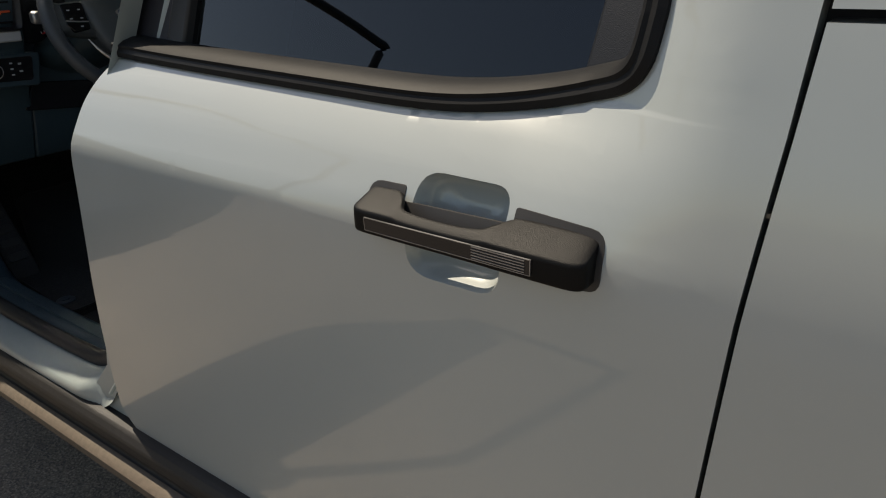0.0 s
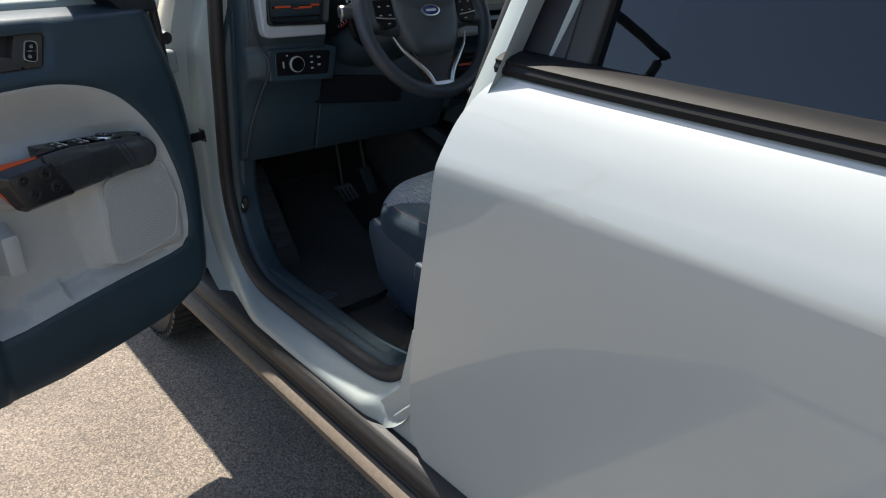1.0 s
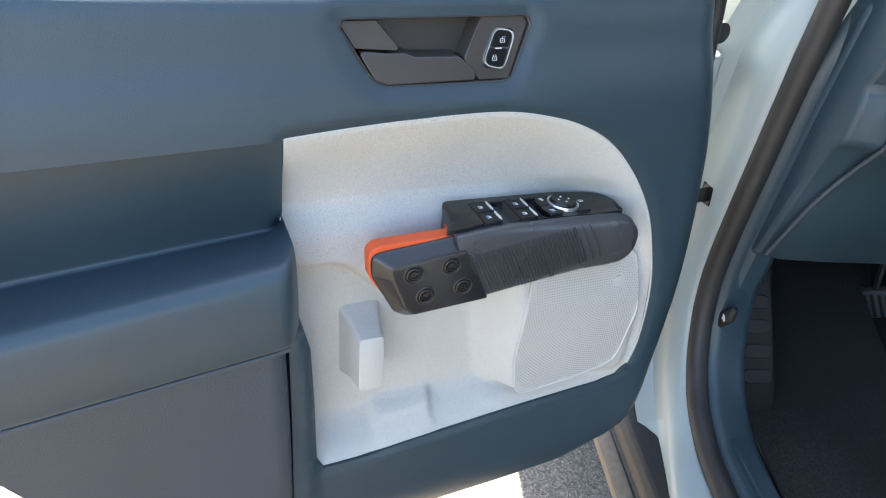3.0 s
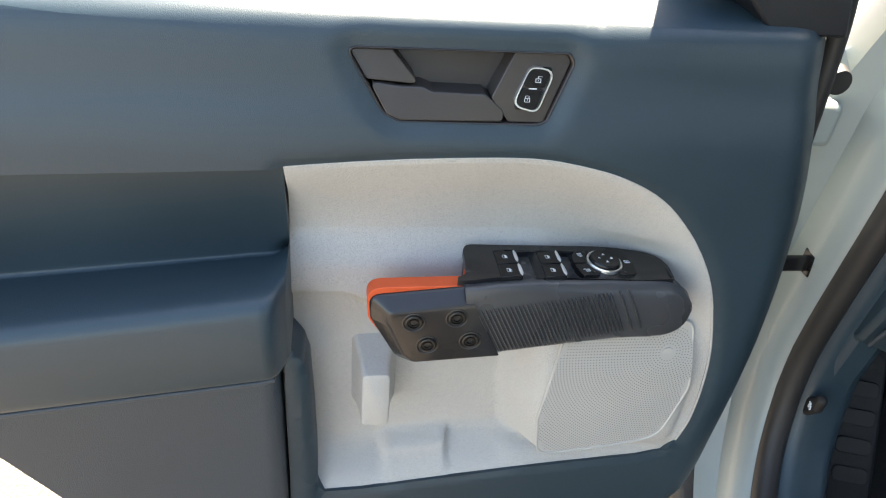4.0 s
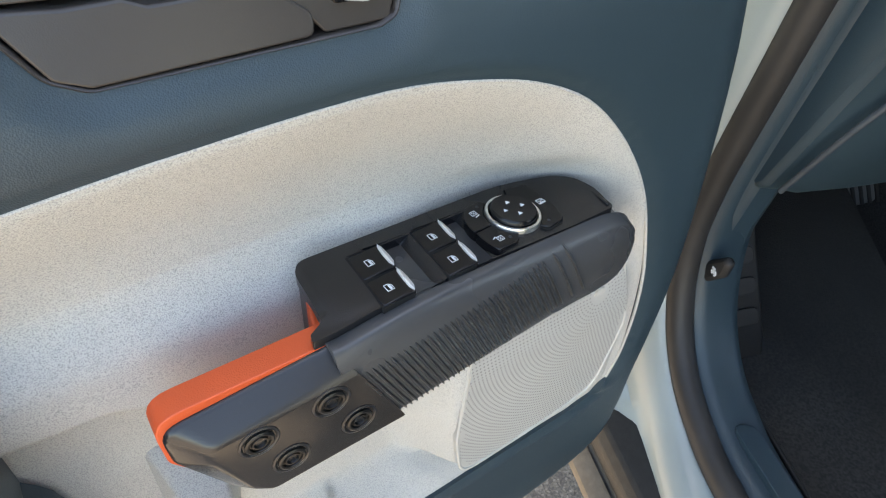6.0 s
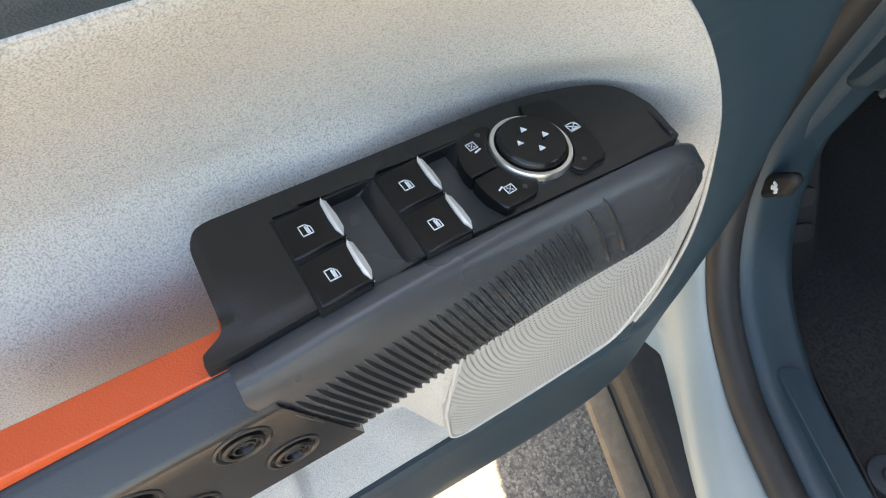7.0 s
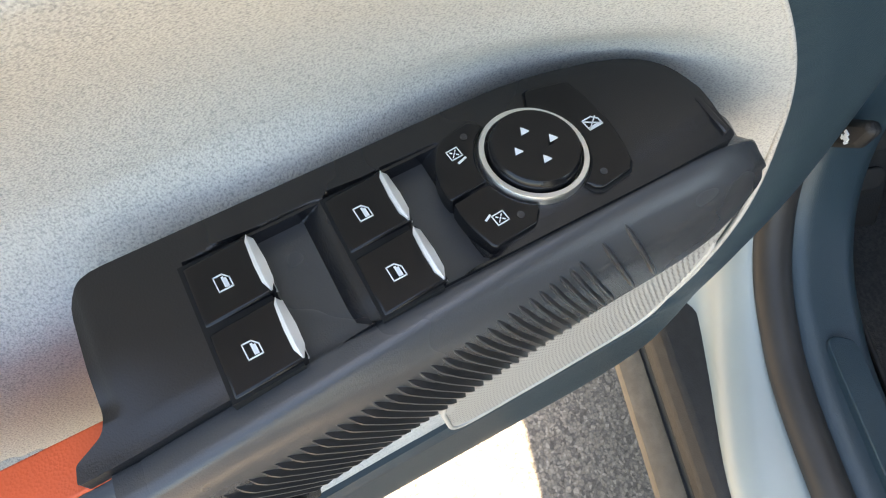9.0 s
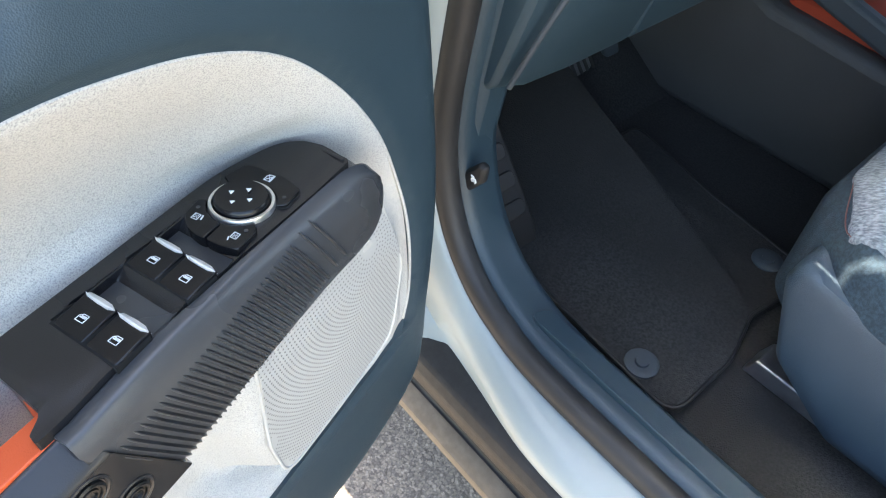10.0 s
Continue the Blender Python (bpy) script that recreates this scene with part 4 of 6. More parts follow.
sheet(bm, PLATE, plate, cell=0.0014, thick=0.006, back=lambda a, b: Vector((0, 0, -1)))
plate_ob = part("switch_panel", bm, PANEL_BLACK, door, "grained black switch panel", smooth=55)

for u0, u1, u2 in WELLS:
    bm = bmesh.new()
    wall = [(u0, TOPZ(u0) - 0.0004), (u1 + 0.001, TOPZ(u1) - 0.0004), (u1 + 0.001, TOPZ(u1) - 0.018)] + [(u0 + (u1 - u0) * t, TOPZ(u0) - well_depth(u0 + (u1 - u0) * t, u0, u1) - 0.001) for t in (0.85, 0.7, 0.5, 0.35, 0.2, 0.1)]
    prism(bm, wall, lambda p: (p[0], skew(p[0], 0.0442), p[1]), lambda p: (p[0], skew(p[0], 0.0452), p[1]))
    part("well_wall", bm, GLOSS_BLACK, plate_ob, "smooth black wall of the switch hollow")
    # dark slot round the pair of switches
    slot = [(u1 - 0.0002, 0.0449), (u2 + 0.0019, 0.0449), (u2 + 0.0019, 0.0882), (u1 - 0.0002, 0.0882)]
    bm = bmesh.new()
    prism(bm, slot, lambda p: (p[0], skew(p[0], p[1]), TOPZ(p[0]) - 0.014), lambda p: (p[0], skew(p[0], p[1]), TOPZ(p[0]) + 0.0002))
    part("switch_slot", bm, HOLE_BLACK, plate_ob, "dark slot round the switches")
TOPN = Vector((0, 0, 1))
WINDOW_MARK = loop_strokes([(-0.0020, -0.0023), (0.0021, -0.0023), (0.0021, 0.0007), (0.0006, 0.0024), (-0.0020, 0.0024)], 0.00034)
WINDOW_MARK += [((0.0003, -0.0014), (0.0003, 0.0013), 0.0007), ((0.0009, -0.0014), (0.0009, 0.0007), 0.0008)]
for u0 in (0.3058, 0.2622):
    for d0 in (0.0458, 0.0675):
        u1, d1 = u0 + 0.0197, d0 + 0.0198
        bm = bmesh.new()
        zt = TOPZ(u0)
        v = box(bm, (u0, d0, zt - 0.016), (u1, d1, zt + 0.0006))
        for q in bm.verts:
            if q.co.z > zt - 0.005:
                q.co.z += 0.0014
                if q.co.x < u0 + 0.001:
                    q.co.x -= 0.0012
            q.co.y = skew(q.co.x, q.co.y)
        sw = part("window_switch", bm, SWITCH, plate_ob, "black window switch with a bright tip", bevel=0.0009)
        bm = bmesh.new()
        zz = zt + 0.0032
        rings = [[(u0 - 0.0014, d0 + a, zz - 0.004), (u0 - 0.0019 * w, d0 + a, zz - 0.0012), (u0 + 0.0004 * w, d0 + a, zz + 0.0003 * w), (u0 + 0.0015 * w, d0 + a, zz - 0.0003), (u0 + 0.0018 * w, d0 + a, zz - 0.003)] for a, w in ((0.0004, 0.05), (0.0022, 0.75), (0.0098, 1.05), (0.0160, 0.95), (0.0193, 0.15))]
        loft(bm, [[(x, skew(x, y), z) for x, y, z in ring] for ring in rings])
        part("switch_tip", bm, TIP, plate_ob, "bright metal tip of the switch", smooth=25)
        bm = bmesh.new()
        ink(bm, WINDOW_MARK, (u0 + 0.0108, skew(u0 + 0.0108, d0 + 0.0100), zt + 0.00205), (-1, -0.05, 0), (0.05, -1, 0), 0.0003)
        part("window_mark", bm, WHITE, plate_ob, "white window symbol", smooth=0)

# mirror adjuster
LAMP = material("dark_lamp", (0.035, 0.033, 0.033), rough=0.4, vary=0.05)
KU, KD = 0.2158, 0.0567
KZ = TOPZ(KU)
tilt = Matrix.Translation((KU, KD, KZ)) @ Matrix.Rotation(radians(-5), 4, "Y")
bm = bmesh.new()
disc(bm, tilt, [(0.0180, -0.006), (0.0180, 0.0020), (0.0176, 0.0030), (0.0160, 0.0030), (0.0156, 0.0020), (0.0156, -0.002)], 56)
part("knob_ring", bm, CHROME, plate_ob, "satin metal ring of the mirror knob", smooth=30)
bm = bmesh.new()
disc(bm, tilt, [(0.0150, -0.004), (0.0150, 0.0034), (0.0146, 0.0054), (0.0138, 0.0062), (0.0125, 0.0060), (0.004, 0.0056)], 56)
part("mirror_knob", bm, SWITCH, plate_ob, "round black mirror adjusting knob", smooth=35)
for du, dd in ((0.0004, -0.0064), (-0.0062, 0.0000), (0.0060, -0.0006), (-0.0004, 0.0058)):
    bm = bmesh.new()
    at = Vector((KU + du, KD + dd, KZ + 0.0060))
    d = Vector((0.10, -1.0, 0)).normalized()
    n2 = Vector((-d.y, d.x, 0))
    tri = [at + d * 0.0015, at - d * 0.0011 + n2 * 0.0015, at - d * 0.0011 - n2 * 0.0015]
    lo, hi = [bm.verts.new(tilt @ (tilt.inverted() @ p)) for p in tri], [bm.verts.new(p + TOPN * 0.0005) for p in tri]
    bm.faces.new(hi)
    for i in range(3):
        bm.faces.new((lo[i], lo[(i + 1) % 3], hi[(i + 1) % 3], hi[i]))
    part("arrow_mark", bm, WHITE, plate_ob, "white arrow on the knob", smooth=0)


def arc(r, a0, a1, n=10):
    return [(KU + r * math.cos(radians(a0 + (a1 - a0) * i / n)), KD + r * math.sin(radians(a0 + (a1 - a0) * i / n))) for i in range(n + 1)]


def key_plate(poly, name, label, lift=0.0016, gap=True):
    c = Vector((sum(p[0] for p in poly) / len(poly), sum(p[1] for p in poly) / len(poly)))
    if gap:
        bm = bmesh.new()
        prism(bm, [c + (Vector(p) - c) * (1 + 0.0007 / max(0.004, (Vector(p) - c).length)) for p in poly], lambda p: (p[0], p[1], TOPZ(p[0]) - 0.003), lambda p: (p[0], p[1], TOPZ(p[0]) + 0.0003))
        part("button_gap", bm, HOLE_BLACK, plate_ob, "dark gap round the button")
    bm = bmesh.new()
    prism(bm, poly, lambda p: (p[0], p[1], TOPZ(p[0]) - 0.014), lambda p: (p[0], p[1], TOPZ(p[0]) + lift))
    return part(name, bm, SWITCH, plate_ob, label, bevel=0.0006)


key_plate(arc(0.0186, -60, 8) + smooth_path([(0.2476, 0.0612), (0.2482, 0.0560), (0.2464, 0.0480), (0.2424, 0.0418)], 3) + [(0.2392, 0.0390), (0.2290, 0.0366), (0.2272, 0.0372)], "mirror_button", "black mirror select button with a white mark", gap=False)
key_plate(arc(0.0186, 11, 64) + [(0.2252, 0.0756), (0.2282, 0.0788), (0.2432, 0.0808)] + smooth_path([(0.2444, 0.0796), (0.2464, 0.0730), (0.2474, 0.0670), (0.2475, 0.0622)], 3), "mirror_button", "black mirror select button with a white mark", gap=False)
key_plate(arc(0.0186, 120, 244, 16) + [(0.2048, 0.0337), (0.2030, 0.0332), (0.1900, 0.0350), (0.1888, 0.0362)] + smooth_path([(0.1868, 0.0440), (0.1856, 0.0550), (0.1862, 0.0640), (0.1880, 0.0722)], 3) + [(0.1905, 0.0750), (0.2022, 0.0770), (0.2046, 0.0758)], "lock_out_button", "black window lock-out button with a white mark")
MIRROR_MARK = loop_strokes([(-0.0022, -0.0020), (0.0022, -0.0020), (0.0022, 0.0020), (-0.0022, 0.0020)], W) + [((-0.0011, -0.0011), (-0.0006, -0.0006), W), ((0.0011, -0.0011), (0.0006, -0.0006), W), ((-0.0011, 0.0011), (-0.0006, 0.0006), W), ((0.0011, 0.0011), (0.0006, 0.0006), W), ((-0.0001, 0), (0.0001, 0), W)]
MIRROR_MARK = [((a[0] * 0.88, a[1] * 0.88), (b[0] * 0.88, b[1] * 0.88), w * 0.8) for a, b, w in MIRROR_MARK]
for u, d, foot in ((0.2385, 0.0462, ((-0.0006, -0.0036), (0.0020, -0.0030))), (0.2375, 0.0727, ((-0.0040, 0.0016), (-0.0022, 0.0024)))):
    bm = bmesh.new()
    ink(bm, MIRROR_MARK + [(foot[0], foot[1], 0.0007)], (u, d, TOPZ(u) + 0.0017), (-1, -0.1, 0), (0.1, -1, 0), 0.0003)
    part("mirror_mark", bm, WHITE, plate_ob, "white mirror symbol", smooth=0)
bm = bmesh.new()
ink(bm, loop_strokes([(-0.0026, -0.0020), (0.0026, -0.0020), (0.0026, 0.0004), (0.0010, 0.0022), (-0.0026, 0.0022)], W) + [((-0.0022, -0.0016), (0.0022, 0.0016), W), ((-0.0022, 0.0016), (0.0022, -0.0016), W), ((-0.0022, -0.0014), (0.0022, -0.0014), 0.0008)], (0.1913, 0.0544, TOPZ(0.191) + 0.0017), (-1, -0.1, 0), (0.1, -1, 0), 0.0003)
part("lock_out_mark", bm, WHITE, plate_ob, "white crossed window symbol", smooth=0)
for u, d in ((0.2325, 0.0415), (0.2313, 0.0743), (0.1991, 0.0721)):
    bm = bmesh.new()
    disc(bm, Matrix.Translation((u, d, TOPZ(u) + 0.0016)), [(0.0012, -0.001), (0.0012, 0.0003), (0.0008, 0.0003), (0.0007, 0.0001)], 14)
    part("indicator_light", bm, LAMP, plate_ob, "tiny dark indicator lamp")
bm = bmesh.new()
prism(bm, [(0.1535, 0.0610), (0.1515, 0.0605), (0.1515, 0.0770), (0.1538, 0.0775)], lambda p: (p[0], p[1], TOPZ(p[0]) - 0.006), lambda p: (p[0], p[1], TOPZ(p[0]) + 0.0006))
part("panel_clip", bm, GLOSS_BLACK, plate_ob, "black clip at the panel's tip", bevel=0.0006)

# grab handle: black face with four bolts, orange behind
GRAB = rounded([(0.4500, 0.8755, 0.012), (0.4480, 0.8500, 0.012), (0.4240, 0.8035, 0.014), (0.4100, 0.7960, 0.008), (0.3225, 0.8030, 0.001), (0.3610, 0.8840, 0.001)], 0.004, 5)
FACE = rounded([(0.4320, 0.8640, 0.010), (0.4300, 0.8520, 0.010), (0.4160, 0.8150, 0.010), (0.4070, 0.8060, 0.008), (0.3250, 0.8110, 0.001), (0.3540, 0.8715, 0.001)], 0.004, 5)
bm = bmesh.new()
rings = []
for w, d in ((0.0, 0.088), (0.0, 0.0915), (0.05, 0.0930), (0.12, 0.0940), (0.75, 0.1028), (0.90, 0.1046), (1.0, 0.1052), (1.12, 0.1055)):
    rings.append([(p[0] * (1 - w) + q[0] * w, d, p[1] * (1 - w) + q[1] * w - 0.004) for p, q in zip(GRAB, FACE)])
loft(bm, rings)
grab = part("grab_handle", bm, material("handle_face", (0.020, 0.019, 0.019), rough=0.22, bump=0.06, bump_scale=1500, vary=0.1), door, "satin black grab handle face", smooth=35)
bm = bmesh.new()
OR = rounded([(0.4520, 0.8840, 0.014), (0.4500, 0.8500, 0.012), (0.4230, 0.8070, 0.014), (0.3520, 0.8150, 0.001), (0.3580, 0.8855, 0.001)], 0.004, 5)
prism(bm, OR, lambda p: (p[0], 0.076, p[1] - 0.003), lambda p: (p[0], 0.0915, p[1] - 0.003))
grab_back = part("grab_back", bm, ORANGE, door, "orange back of the grab handle", bevel=0.003, segs=3)
bm = bmesh.new()
prism(bm, [(0.3560, 0.050), (0.3510, 0.050), (0.3510, 0.0805), (0.3640, 0.082)], lambda p: (p[0], p[1], 0.83), lambda p: (p[0], p[1], 0.872))
part("orange_web", bm, ORANGE, door, "orange end of the armrest", bevel=0.002)
BOLT = material("bolt_black", (0.006, 0.006, 0.006), rough=0.30, vary=0.1)
RING = material("bolt_seat", (0.022, 0.021, 0.021), rough=0.30, vary=0.1)
for u, z in ((0.4094, 0.8505), (0.3700, 0.8545), (0.3952, 0.8232), (0.3551, 0.8272)):
    bm = bmesh.new()
    m = Matrix.Translation((u, 0.1055, z)) @ Matrix.Rotation(radians(-90), 4, "X")
    disc(bm, m, [(0.0110, -0.003), (0.0108, 0.0004), (0.0098, 0.0008), (0.0088, 0.0002), (0.0082, -0.0016)], 28)
    part("bolt_seat", bm, RING, grab, "raised ring round the bolt", smooth=50)
    bm = bmesh.new()
    disc(bm, m, [(0.0080, -0.003), (0.0079, 0.0012), (0.0068, 0.0018), (0.0058, 0.0016), (0.0054, 0.0004), (0.0046, 0.0004), (0.0042, 0.0014), (0.0034, 0.0014), (0.0028, -0.0006), (0.001, -0.0006)], 28)
    part("bolt", bm, BOLT, grab, "black round bolt", smooth=30)

# the armrest group sits a few millimetres out from the felt
for ob in (armrest, armrest_end, plate_ob):
    ob.location = (0.0039, 0.0035, 0.0)
grab.location = (0.0, 0.0029, 0.0008)
grab_back.location = (0.0, 0.0018, -0.0014)

# door shell
shell = [(REAR + 0.03, 1.13), (0.020, 1.13)] + [(FRONT(z) - 0.020, z) for z in np.arange(1.10, 0.52, -0.05)] + [(0.012, 0.480), (0.06, 0.458), (0.25, 0.428), (0.40, 0.411), (0.52, 0.418), (0.62, 0.435), (0.69, 0.470), (0.755, 0.55), (0.82, 0.68), (0.90, 0.90)]
bm = bmesh.new()
prism(bm, shell, lambda p: (p[0], -0.125, p[1]), lambda p: (p[0], 0.012 if p[1] < 0.9 else -0.03, p[1]))
part("door_shell", bm, JAMB, door, "painted steel door shell", bevel=0.006)
# window frame
bm = bmesh.new()
tube(bm, smooth_path([(0.020, -0.07, 1.08), (0.14, -0.03, 1.30), (0.36, 0.04, 1.56), (0.50, 0.07, 1.64), (0.95, 0.08, 1.66), (1.00, 0.06, 1.60), (1.0, -0.06, 1.10)], 6), 0.024, 8, flat=0.6)
part("window_frame", bm, BLACK, door, "black window frame of the door", smooth=60)
# mirror sail
bm = bmesh.new()
SAIL = rounded([(0.175, 1.150, 0.01), (0.135, 1.128, 0.02), (0.105, 1.099, 0.012), (0.032, 1.099, 0.004), (0.055, 1.20, 0.01), (0.140, 1.34, 0.01), (0.175, 1.34, 0.01)], 0.01, 4)
prism(bm, SAIL, lambda p: (p[0], 0.030 - max(0, p[1] - 1.1) * 0.05, p[1]), lambda p: (p[0], -0.06, p[1]))
part("mirror_sail", bm, BLACK, door, "black cover behind the mirror", bevel=0.004)
# outside mirror
bm = bmesh.new()
MO = rounded([(0.035, 1.107), (0.255, 1.118), (0.270, 1.25), (0.030, 1.26)], 0.03, 6)
mc = Vector((0.15, 1.18))
loft(bm, [[(mc.x + (p[0] - mc.x) * s, d, mc.y + (p[1] - mc.y) * s) for p in MO] for s, d in ((0.93, -0.222), (1.0, -0.218), (1.02, -0.235), (0.95, -0.29), (0.6, -0.33))])
mirror = part("outside_mirror", bm, BLACK, door, "black outside mirror housing", smooth=50)
bm = bmesh.new()
prism(bm, [(mc.x + (p[0] - mc.x) * 0.90, mc.y + (p[1] - mc.y) * 0.88) for p in MO], lambda p: (p[0], -0.2215, p[1]), lambda p: (p[0], -0.2195, p[1]))
part("mirror_glass", bm, MIRROR, mirror, "mirror glass")
bm = bmesh.new()
loft(bm, [[(u, d + a, z + b) for a, b in ((-0.03, -0.012), (0.03, -0.012), (0.03, 0.012), (-0.03, 0.012))] for u, d, z in ((0.09, -0.08, 1.14), (0.10, -0.17, 1.135), (0.12, -0.26, 1.14))])
part("mirror_arm", bm, BLACK, mirror, "black mirror arm", bevel=0.008)
# front edge of the door: rubber seal, hinges and check strap
bm = bmesh.new()
tube(bm, smooth_path([(0.020, -0.014, 1.16), (0.010, -0.014, 1.10), (0.006, -0.012, 1.04), (0.003, -0.012, 0.99), (-0.006, -0.016, 0.90), (-0.024, -0.03, 0.80), (-0.024, -0.03, 0.60), (0.0, -0.03, 0.49)], 6), 0.0095, 10)
part("edge_seal", bm, RUBBER, door, "black rubber seal along the door edge", smooth=60)
bm = bmesh.new()
box(bm, (-0.125, -0.052, 0.790), (-0.010, -0.044, 0.812))
box(bm, (-0.130, -0.060, 0.785), (-0.098, -0.036, 0.818))
part("check_strap", bm, GLOSS_BLACK, door, "black door check strap", bevel=0.003)
bm = bmesh.new()
disc(bm, Matrix.Translation((-0.034, -0.050, 1.035)) @ Matrix.Rotation(radians(90), 4, "X"), [(0.013, -0.012), (0.017, 0.0), (0.013, 0.012)], 20)
part("door_bumper", bm, RUBBER, door, "round black rubber bumper")
for z in (0.982, 0.60):
    bm = bmesh.new()
    box(bm, (-0.066, -0.10, z - 0.028), (-0.005, -0.052, z + 0.024))
    part("hinge", bm, JAMB, door, "painted door hinge", bevel=0.008)
# ---- front wheel ----
wheel = thing("front_wheel", "black front tyre with a dark rim under the wing", "wheel", pose(-2.42, 0.76, 0.355))
bm = bmesh.new()
ax = Matrix.Rotation(radians(90), 4, "X")
disc(bm, ax, [(0.235, -0.115), (0.300, -0.118), (0.340, -0.108), (0.355, -0.090), (0.356, 0.090), (0.340, 0.108), (0.300, 0.118), (0.235, 0.115)], 64)
part("tyre", bm, RUBBER, wheel, "black rubber tyre", smooth=30)
bm = bmesh.new()
disc(bm, ax, [(0.238, -0.10), (0.238, 0.10), (0.20, 0.10), (0.10, 0.07), (0.03, 0.075)], 48)
part("rim", bm, STEEL, wheel, "dull metal rim")
bm = bmesh.new()
for i in range(60):
    a = 2 * math.pi * i / 60
    m = Matrix.Rotation(a, 4, "Y")
    for y0, y1, sh in ((-0.105, -0.04, 0.01), (-0.03, 0.03, -0.01), (0.04, 0.105, 0.01)):
        vs = [m @ Vector((x + sh * (y > 0), y, r)) for x in (-0.012, 0.012) for y in (y0, y1) for r in (0.350, 0.362)]
        v = [bm.verts.new(p) for p in vs]
        for q in ((0, 1, 3, 2), (4, 6, 7, 5), (0, 4, 5, 1), (2, 3, 7, 6), (0, 2, 6, 4), (1, 5, 7, 3)):
            bm.faces.new([v[k] for k in q])
tagged(part("tread", bm, RUBBER, wheel, "tread blocks of the tyre", smooth=0), kind="stuff")

# ---- dashboard ----
dash = thing("dashboard", "navy dashboard with pale grey vent frames", "dashboard", pose(-1.75, 1.55, 0.75))


def wp(name, bm, mat, parent, label="", **more):
    return world_part(name, bm, mat, parent, label, **more)


SEC = [(-2.34, 1.10), (-1.62, 1.165), (-1.592, 1.150), (-1.585, 1.13), (-1.600, 1.035), (-1.612, 1.012), (-1.606, 0.998), (-1.612, 0.945), (-1.632, 0.930), (-1.660, 0.85), (-1.695, 0.745), (-1.705, 0.733), (-1.78, 0.76), (-2.34, 0.9)]
bm = bmesh.new()
loft(bm, [[(x - 0.02 * (1 - step(0.0, 0.05, y - 0.765)), y, z) for x, z in SEC] for y in (0.765, 0.785, 0.80, 0.86, 0.93, 0.96)])
lower = wp("dash_end", bm, NAVY, dash, "navy end of the dashboard", smooth=35, bevel=0.006)
bm = bmesh.new()
SEC2 = [(-2.34, 1.10), (-1.70, 1.16), (-1.68, 1.02), (-1.668, 0.94), (-1.665, 0.85), (-1.695, 0.745), (-1.705, 0.733), (-1.78, 0.76), (-2.34, 0.9)]
loft(bm, [[(x, y, z) for x, z in SEC2] for y in (0.96, 1.2, 1.38)])
wp("dash_knee_panel", bm, NAVY, dash, "navy knee panel below the wheel", smooth=35, bevel=0.006)
bm = bmesh.new()
SEC3 = [(-2.34, 1.10), (-1.66, 1.16), (-1.64, 1.06), (-1.60, 1.04), (-1.60, 1.00), (-1.635, 0.965), (-1.64, 0.86), (-1.66, 0.80), (-1.70, 0.77), (-2.34, 0.8)]
loft(bm, [[(x, y, z) for x, z in SEC3] for y in (1.38, 1.8, 2.38)])
wp("dash_middle", bm, NAVY_SOFT, dash, "dark navy middle of the dashboard", smooth=35, bevel=0.006)
bm = bmesh.new()
prism(bm, [(-1.655, 1.055), (-1.592, 1.040), (-1.592, 0.998), (-1.64, 0.985)], lambda p: (p[0], 1.36, p[1]), lambda p: (p[0], 2.3, p[1]))
wp("dash_shelf", bm, LGREY, dash, "pale grey dashboard shelf", bevel=0.008)
# pale C-shaped vent frame and the vent
vent_x = -1.575
C = rounded([(0.968, 1.150, 0), (0.968, 1.139, 0), (0.802, 1.133, 0.012), (0.800, 1.062, 0.012), (0.945, 1.058, 0), (0.945, 1.034, 0), (0.790, 1.036, 0.02), (0.782, 1.146, 0.02)], 0.01, 5)
bm = bmesh.new()
prism(bm, C, lambda p: (vent_x + (p[1] - 1.09) * 0.1, p[0], p[1]), lambda p: (vent_x - 0.03, p[0], p[1]))
wp("vent_frame", bm, LGREY, dash, "pale grey frame round the air vent", bevel=0.003)
bm = bmesh.new()
outer = rounded([(0.801, 1.062), (0.950, 1.058), (0.960, 1.139), (0.802, 1.133)], 0.012, 4)
shrink = lambda k: [(0.878 + (p[0] - 0.878) * k, 1.097 + (p[1] - 1.097) * (k - 0.04)) for p in outer]
loft(bm, [[(vent_x + d, p[0], p[1]) for p in ring] for d, ring in ((-0.006, outer), (0.001, outer), (0.002, shrink(0.97)), (-0.004, shrink(0.88)), (-0.010, shrink(0.84)), (-0.045, shrink(0.80)))], caps=False)
bm.faces.new(list(bm.verts)[-len(outer):])
vent = wp("air_vent", bm, BLACK, dash, "black air vent", smooth=30)
for z in (1.120, 1.098, 1.077):
    bm = bmesh.new()
    box(bm, (vent_x - 0.030, 0.822, z - 0.0018), (vent_x - 0.009, 0.936, z + 0.0018))
    wp("vent_slat", bm, GLOSS_BLACK, dash, bevel=0.001)
for y0, y1, z in ((0.824, 0.864, 1.0990), (0.869, 0.914, 1.0960), (0.914, 0.934, 1.1000)):
    bm = bmesh.new()
    box(bm, (vent_x - 0.012, y0, z - 0.0022), (vent_x - 0.0075, y1, z + 0.0022))
    wp("vent_line", bm, ORANGE, dash, "orange line on the vent slat")
bm = bmesh.new()
box(bm, (vent_x - 0.012, 0.862, 1.0960), (vent_x - 0.004, 0.882, 1.1030))
wp("vent_tab", bm, BLACK, dash, "small tab of the vent", bevel=0.002)
